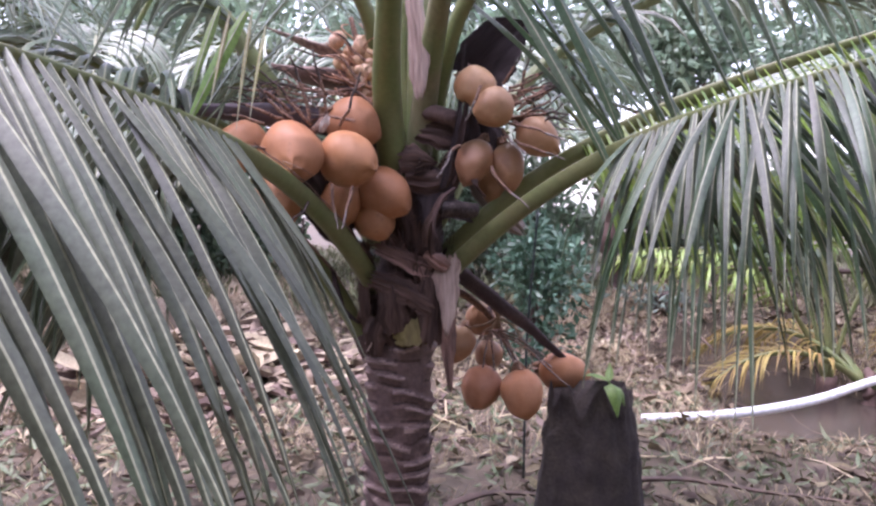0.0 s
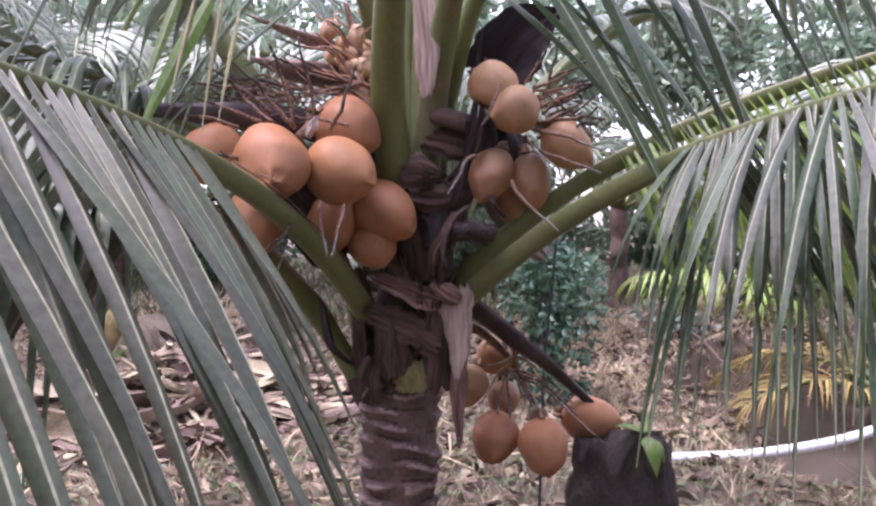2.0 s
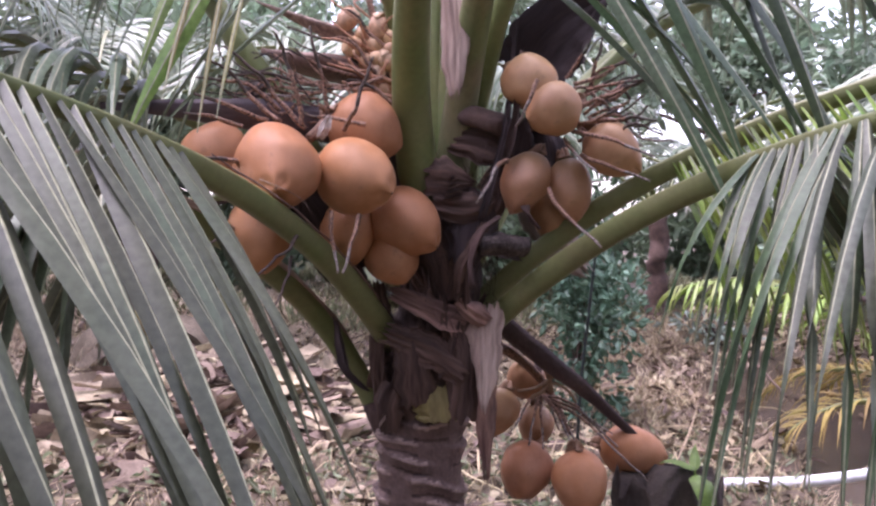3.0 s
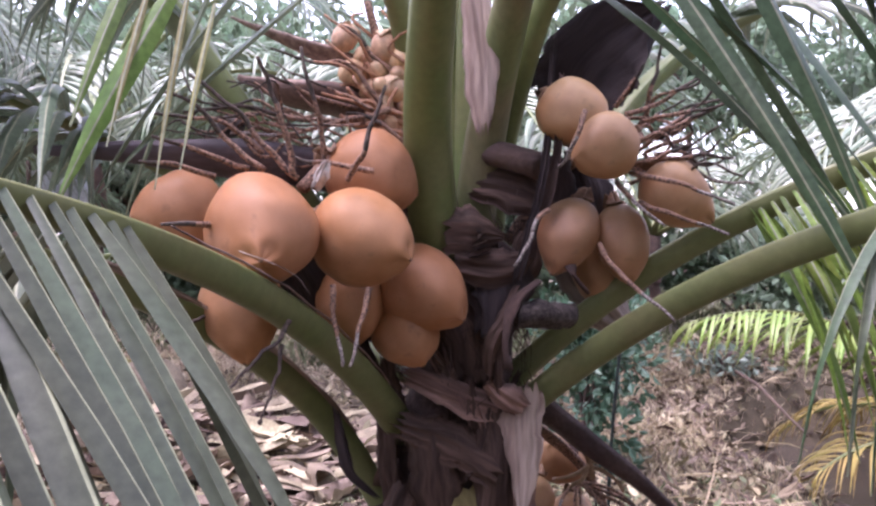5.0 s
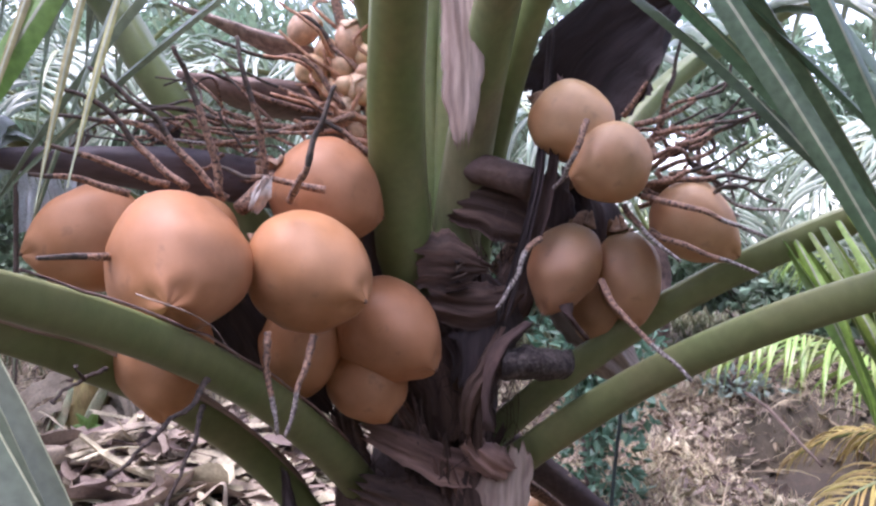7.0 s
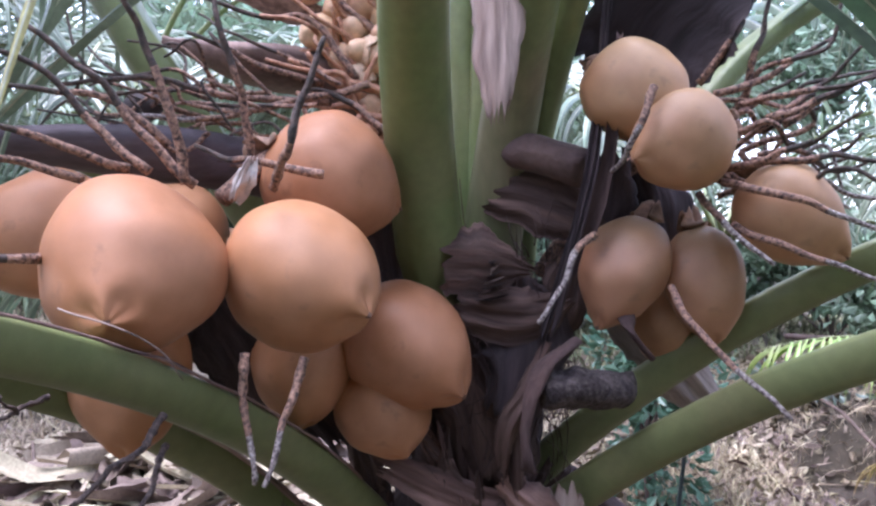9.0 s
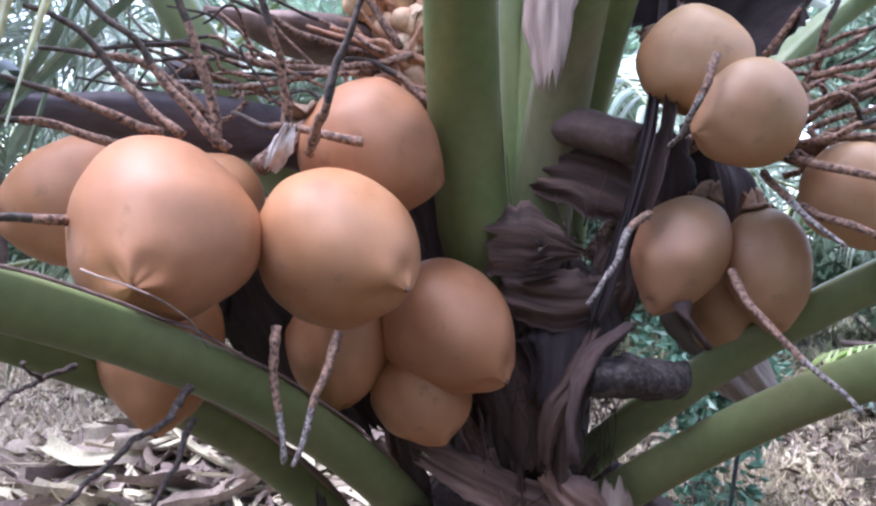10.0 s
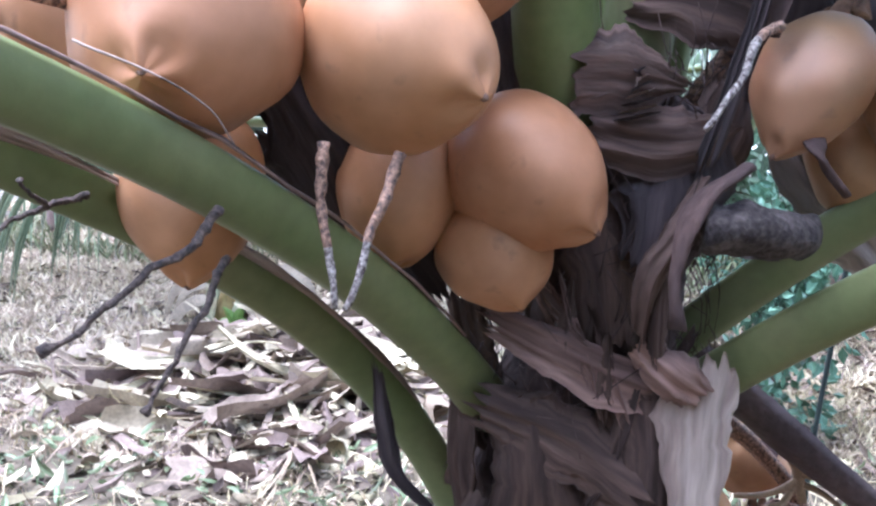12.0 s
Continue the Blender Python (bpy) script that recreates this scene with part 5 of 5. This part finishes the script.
# trees beside and behind the camera are unseen, added to block low sky light
for k, (x, y, h) in enumerate([(-1.3, 13.2, 3.0), (-5.4, 13.4, 3.0), (-11, 19, 3.2), (-5.0, 18, 4.6), (0.5, 17, 4.3), (5.2, 20, 5.0), (9.0, 16.5, 4.2), (13.5, 15, 2.4), (-17, 13, 3.6), (15, 9, 2.8), (-5.0, -3.2, 3.4), (0.3, -5.0, 3.6), (5.2, -3.0, 3.4), (9.0, 2.5, 3.4), (-8.5, 2.5, 3.6), (-2.2, -8.0, 5.0), (4.0, -7.5, 5.0)]):
    tree((x, y), h, (2.9, 2.4, 2.0), 5200, 0.30, 40 + k, "leafy broad-crowned tree round the garden, unseen ones added to block light")
# thickets at the sides and behind the camera: unseen hedge added against horizon light
for k, (x, y) in enumerate([(-9, 16.5), (-4.2, 14.5), (0.6, 13), (4.2, 12.8), (7.8, 11.5), (-14.5, 13.5), (-11.5, 5.0), (-8.5, 13.5), (-12.0, 10.0), (8.5, 7.0), (-6.5, 0.5), (-4.5, -3.0), (-1.6, -4.6), (1.6, -4.6), (4.6, -3.0), (6.5, 0.8), (7.6, 3.8)]):
    bush((x, y), (2.1, 1.3, 0.95), 3800, 0.2, M_FAR, "overgrown green thicket round the garden, unseen ones added to block light", 60 + k)

# banana stump with dead leaves
stump_b = thing("banana_stump", at_ground(-2.78, 6.88), "cut ochre banana stem leaning among withered leaves", "banana plant")
part("stem", mesh_of("stem", *tube([Vector((0.40 * z, 0, z)) for z in [-0.06 + 0.028 * i for i in range(19)]], lambda s: (0.175 - 0.025 * s, 0.155 - 0.02 * s), 28, None, 0.022), M_BANANA), stump_b, "ochre layered cut stem")
for k, (a, w, lift) in enumerate([(-1.9, 0.05, 0.36), (-0.9, 0.06, 0.42), (-2.8, 0.05, 0.30), (0.1, 0.05, 0.40)]):
    o = Vector((math.cos(a), math.sin(a), 0))
    part("sheath", mesh_of("sheath", *tube(curve([o * 0.20 + Vector((0.0, 0, -0.03)), o * 0.20 + Vector((0.4 * lift * 0.5, 0, lift * 0.5)), o * 0.23 + Vector((0.4 * lift, 0, lift))], 10), lambda s: (w * (1.1 - 0.7 * s), 0.012), 12, None, 0.006, (o.x, o.y, 0.2)), M_SHEATHG), stump_b, "pale green old leaf sheath")
rb = random.Random(8)
for k in range(26):
    a = rb.uniform(-0.75, 0.9) if k % 3 else rb.uniform(2.6, 4.0)
    o = Vector((math.cos(a), math.sin(a), 0))
    v, f = leaflet(Vector((0.12, 0, rb.uniform(0.15, 0.42))) + o * 0.14, o + Vector((0, 0, 0.3)), Vector((0, 0, 1)), rb.uniform(0.4, 0.75), rb.uniform(0.07, 0.17), 2.4, rb, 8, 0.9)
    part("dead_leaf", mesh_of("dead_leaf", v, f, M_LITTER), stump_b, "withered pale brown hanging leaf")
for a, size in ((1.9, 0.16), (1.2, 0.19), (0.6, 0.13), (2.5, 0.12)):
    part("sprout", mesh_of("sprout", *leaflet(Vector((0.20, -0.24, 0.06)), Vector((math.cos(a), -0.2, math.sin(a))), Vector((0.2, -1, 0.2)), size, size * 0.4, 0.5, rb, 7, 0.4), M_LIME), stump_b, "fresh lime-green sprout leaf")

# rotten stump in front of the low bunch
rot = thing("rotten_stump", (0.62, 2.86, 0.0), "dark rotten palm stump with a jagged top", "stump")
sp = [Vector((0.0, 0.0, -0.1 + 0.022 * i)) for i in range(33)]
sv, sf = tube(sp, lambda s: (0.235 - 0.085 * s, 0.13 - 0.03 * s), 56, None, 0.012)
for i, q in enumerate(sv):
    a = math.atan2(q.y / 0.6, q.x)
    ridge = 0.016 * noise.noise(Vector((a * 4.5, q.z * 1.2, 4))) + 0.008 * noise.noise(Vector((a * 14, q.z * 2.5, 8)))
    q.x += ridge * math.cos(a)
    q.y += ridge * math.sin(a)
    q.z += max(0, (q.z - 0.3) / 0.3) * (0.11 * noise.noise(Vector((a * 2.4, 1, 3))) + 0.05 * noise.noise(Vector((a * 9, 2, 3))) - 0.03)
part("stump", mesh_of("stump", sv, sf, M_STUMP), rot)
sprout = thing("seedling", (0.67, 2.80, 0.50), "small light green seedling growing on the rotten stump", "seedling")
rs = random.Random(3)
part("stem", mesh_of("stem", *tube(curve([(0, 0, 0.04), (0.005, -0.02, 0.09), (0.0, -0.03, 0.14)], 6), lambda s: (0.003, 0.003), 6), M_LIME), sprout)
for k, (a, z, size, droop) in enumerate([(-1.4, 0.12, 0.17, 2.9), (-0.7, 0.11, 0.11, 2.2), (2.6, 0.14, 0.10, 0.6), (1.4, 0.14, 0.08, -0.4)]):
    part("leaf", mesh_of("leaf", *leaflet(Vector((0, -0.03, z)), Vector((math.cos(a), math.sin(a) - 0.3, 0.45)), Vector((0, 0, 1)), size, size * 0.38, droop, rs, 7, 0.35), M_LIME), sprout)

screen = thing("plastic_sheet", at_ground(-3.62, 8.0), "pale lavender-grey plastic sheet tied between two dark posts", "plastic sheet")
for px in (-0.26, 0.30):
    part("post", mesh_of("post", *tube(curve([(px, 0, -0.1), (px + 0.01, 0, 1.0), (px, 0, 2.05)], 10), lambda s: (0.022, 0.022), 8, None, 0.004), M_DRYTWIG), screen)
sv = [Vector((-0.24 + 0.52 * i / 20, 0.03 * math.sin(i * 0.9) + 0.012 * math.sin(j * 1.3 + i) + 0.005 * layer, 1.42 + 0.045 * j + 0.015 * math.sin(i * 0.5))) for layer in (0, 1) for j in range(13) for i in range(21)]
sf = [(b + j * 21 + i, b + j * 21 + i + 1, b + j * 21 + i + 22, b + j * 21 + i + 21) for b in (0, 273) for j in range(12) for i in range(20)]
part("sheet", mesh_of("sheet", sv, sf, M_BLOCK), screen)

# white pipe across the ditch, log, hose
pp = curve([(1.20, 4.45, 0.05), (1.7, 4.55, 0.05), (2.3, 4.8, 0.07), (3.0, 5.2, 0.14), (4.2, 5.9, 0.2)], 30)
pipe = thing("water_pipe", (1.15, 4.45, 0.0), "white plastic irrigation pipe crossing the ditch", "pipe")
pm = mesh_of("pipe", *tube(pp, lambda s: (0.028, 0.028), 14), M_PIPE)
pm.transform(Matrix.Translation((-1.15, -4.45, 0)))
part("pipe", pm, pipe)
log = thing("log", (0, 0, 0), "dead grey palm branch lying on the bank", "branch")
part("branch", mesh_of("branch", *tube(curve([(2.2, 8.4, 0.62), (3.0, 8.2, 0.63), (4.4, 8.0, 0.6)], 14), lambda s: (0.03, 0.025), 8, None, 0.01), M_DRYTWIG), log)
hose = thing("hose", (0, 0, 0), "thin dark green irrigation hose hanging behind the palm", "hose")
part("hose", mesh_of("hose", *tube(curve([(0.50, 3.6, 1.25), (0.475, 3.6, 0.95), (0.45, 3.6, 0.6), (0.44, 3.6, -0.02)], 14), lambda s: (0.006, 0.006), 8), M_HOSE), hose)


# ---- litter and grass ----
def litter(name, n, box, size, material, label, category, seed, flat=0.35, ratio=0.45):
    rng = random.Random(seed)
    verts, faces = [], []
    for i in range(n):
        x, y = rng.uniform(box[0], box[1]), rng.uniform(box[2], box[3])
        z = ground_height(x, y) + rng.uniform(0.0, 0.05)
        if z < -0.16:
            continue
        a = rng.uniform(0, 6.283)
        o = Vector((math.cos(a), math.sin(a), rng.uniform(-flat, flat))).normalized()
        v, f = leaflet(Vector((x, y, z + 0.01)), o, Vector((rng.gauss(0, 0.3), rng.gauss(0, 0.3), 1)).normalized(), size * rng.uniform(0.5, 1.4), size * ratio * rng.uniform(0.5, 1.3), rng.uniform(-1.0, 1.2), rng, 4, rng.uniform(-0.8, 0.8))
        k = len(verts)
        verts += v
        faces += [tuple(q + k for q in t) for t in f]
    return tagged(new(name, mesh_of(name, verts, faces, material)), label, category, kind="stuff")


litter("leaf_litter", 15000, (-7, 7.0, -4.5, 10.0), 0.11, M_LITTER2, "brown dry fallen leaves scattered over the soil", "leaf litter", 71)
litter("pale_leaf_litter", 2000, (-5.2, 0.9, 3.7, 9.5), 0.11, M_LITTER, "pale bleached leaves on the open ground", "leaf litter", 73)
rb = random.Random(72)
pieces = []
for _ in range(900):
    # torn sheets of dead banana leaf, crumpled and heaped round the cut stem
    r0, a0 = 1.25 * math.sqrt(rb.random()), rb.uniform(0, 6.283)
    x, y = -1.75 + r0 * math.cos(a0) * 1.05, 5.65 + r0 * math.sin(a0) * 0.95
    if math.hypot(x + 2.45, y - 6.3) < 0.45:
        continue
    size, wide = rb.uniform(0.18, 0.80), rb.choice((rb.uniform(0.008, 0.03), rb.uniform(0.008, 0.03), rb.uniform(0.03, 0.085)))
    a = rb.uniform(0, 6.283)
    d = Vector((math.cos(a), math.sin(a), rb.uniform(-0.25, 0.35))).normalized()
    up = Vector((rb.gauss(0, 0.35), rb.gauss(0, 0.35), 1)).normalized()
    w = d.cross(up).normalized()
    up = w.cross(d)
    base = Vector((x, y, ground_height(x, y) + rb.uniform(0.01, 0.22) * max(0.15, 1.2 - r0)))
    sd, curl = rb.uniform(0, 90), rb.uniform(-1.6, 1.2)
    v, f = [], []
    for j in range(9):
        for i in range(6):
            u, q = i / 2.5 - 1, j / 8
            fray = 1 + 0.35 * noise.noise(Vector((q * 4, 3 if u > 0 else -3, sd)))
            p = base + d * size * (q - 0.5 + 0.10 * noise.noise(Vector((u * 3, sd, 2)))) + w * u * wide * fray * (0.55 + 0.45 * math.sin(0.4 + 2.4 * q))
            p += up * (curl * wide * u * u + 0.55 * wide * noise.noise(Vector((u * 1.6, q * 3, sd))) + 0.10 * size * noise.noise(Vector((q * 2.5, sd, 1))))
            p.z = max(p.z, ground_height(p.x, p.y) + 0.004)
            v.append(p)
    for j in range(8):
        for i in range(5):
            f.append((j * 6 + i, j * 6 + i + 1, j * 6 + i + 7, j * 6 + i + 6))
    pieces.append((v, f))
tagged(new("banana_litter", mesh_of("banana_litter", *join(pieces), M_LITTER)), "torn pale sheets of dead banana leaf heaped on the ground", "leaf litter", kind="stuff")
litter("bank_litter", 1900, (0.3, 5.0, 4.9, 9.5), 0.12, M_LITTER3, "pinkish-grey fallen leaves on the spoil bank", "leaf litter", 75, 0.6, 0.4)
litter("spoil_litter", 420, (1.9, 3.9, 7.5, 9.6), 0.15, M_LITTER, "pale curled leaves on the spoil bank", "leaf litter", 76, 0.7, 0.5)
litter("dry_twigs", 700, (-3.2, 3.4, 3.6, 8.5), 0.5, M_STRAW, "thin dry stalks and twigs lying on the ground", "twigs", 74, 0.3, 0.02)


def grass(name, n, box, height, material, label, seed, wide=0.0035):
    rng = random.Random(seed)
    verts, faces = [], []
    for i in range(n):
        x, y = rng.uniform(box[0], box[1]), rng.uniform(box[2], box[3])
        if noise.noise(Vector((x * 0.9, y * 0.9, seed))) < -0.1:
            continue
        z = ground_height(x, y)
        if z < -0.15:
            continue
        h = height * rng.uniform(0.4, 1.3)
        a = rng.uniform(0, 6.283)
        w = Vector((math.cos(a), math.sin(a), 0)) * wide
        t = Vector((rng.gauss(0, 0.5) * h, rng.gauss(0, 0.5) * h, h))
        p = Vector((x, y, z - 0.01))
        k = len(verts)
        verts += [p - w, p + w, p + t * 0.55 + w * 0.8, p + t * 0.55 - w * 0.8, p + t - Vector((0, 0, h * 0.3))]
        faces += [(k, k + 1, k + 2, k + 3), (k + 3, k + 2, k + 4)]
    return tagged(new(name, mesh_of(name, verts, faces, material, False)), label, "grass", kind="stuff")


grass("dry_grass", 36000, (-5.5, 4.5, 3.8, 10.0), 0.12, M_STRAW, "dry straw-coloured grass", 81)
grass("straw_mat", 60000, (-6.5, -1.2, 4.4, 10.5), 0.10, M_STRAW2, "matted pale dead grass on the open ground", 83)
grass("green_grass", 9000, (-4, 3.0, -1.0, 8.0), 0.10, M_WEED, "sparse green weeds among the dead leaves", 82)


def dead_stalk(points, r, label):
    """A dead palm stalk lying on the ground with a few withered leaflets left on it."""
    ob = thing("dead_stalk", at_ground(points[0][0], points[0][1]), label, "dead stalk")
    base = Vector(at_ground(points[0][0], points[0][1]))
    path = [Vector((p.x, p.y, ground_height(p.x, p.y) + p.z)) - base for p in curve(points, 20)]
    part("stalk", mesh_of("stalk", *tube(path, lambda s: (r * (1.1 - 0.6 * s), r * 0.7 * (1.1 - 0.6 * s)), 10, stalk_section, 0.004), M_DEADWOOD), ob)
    rng = random.Random(int(r * 10000))
    for k in range(12):
        p = path[7 + k]
        v, f = leaflet(p, Vector((rng.uniform(0.2, 0.8), rng.choice((-0.8, 0.8)), 0.2)), Vector((0, 0, 1)), rng.uniform(0.15, 0.32), 0.014, 1.6, rng, 6)
        part("leaflet", mesh_of("leaflet", v, f, M_LITTER2), ob)
    return ob


dead_stalk([(0.72, 3.25, 0.10), (1.1, 3.28, 0.12), (1.5, 3.25, 0.06), (1.85, 3.2, 0.02)], 0.022, "dead brown palm stalk lying on the dry grass")
dead_stalk([(0.0, 3.0, 0.03), (0.2, 3.12, 0.07), (0.40, 3.22, 0.06), (0.62, 3.26, 0.02)], 0.026, "grey dead palm stalk lying beside the trunk")

grass("bank_straw", 12000, (0.5, 4.8, 4.9, 9.2), 0.11, M_STRAW2, "pale dead grass on the spoil bank", 89)
grass("pool_straw", 9000, (0.95, 2.45, 5.4, 8.2), 0.13, M_STRAW, "thick dry grass beside the muddy pool", 90)
litter("pool_litter", 700, (0.95, 2.3, 5.4, 8.0), 0.09, M_LITTER, "bleached leaves among the dry grass by the pool", "leaf litter", 77, 0.6, 0.35)
stick = thing("stick", at_ground(2.12, 7.45), "pale grey dead stick leaning into the muddy pool", "stick")
part("stick", mesh_of("stick", *tube(curve([(0, 0, 0.06), (0.0, -0.5, 0.05), (-0.03, -1.0, 0.0), (-0.02, -1.5, -0.10)], 16), lambda s: (0.016 - 0.006 * s, 0.014 - 0.006 * s), 8, None, 0.006), M_DEADWOOD), stick)
dead_stalk([(2.75, 8.05, 0.05), (2.55, 7.85, 0.07), (2.3, 7.65, 0.05), (2.05, 7.55, 0.02)], 0.021, "bleached dead palm frond lying on the spoil bank")
grass("far_grass", 30000, (-9, 10, 9.0, 22), 0.32, M_FARGRASS, "rough grey-green grass under the far trees", 88, 0.014)
grass("dry_grass_field", 60000, (-11, -2.2, 5.5, 15), 0.15, M_STRAW2, "pale dead grass reaching back to the trees", 85, 0.008)
litter("ground_weeds", 2300, (-2.6, 3.2, 2.6, 5.4), 0.08, M_WEED, "small green weeds growing through the dead leaves", "weeds", 86, 0.9, 0.32)
grass("near_straw", 3000, (-2.5, 3.2, 2.2, 4.6), 0.09, M_STRAW, "short dry grass on the soil near the trunk", 87)
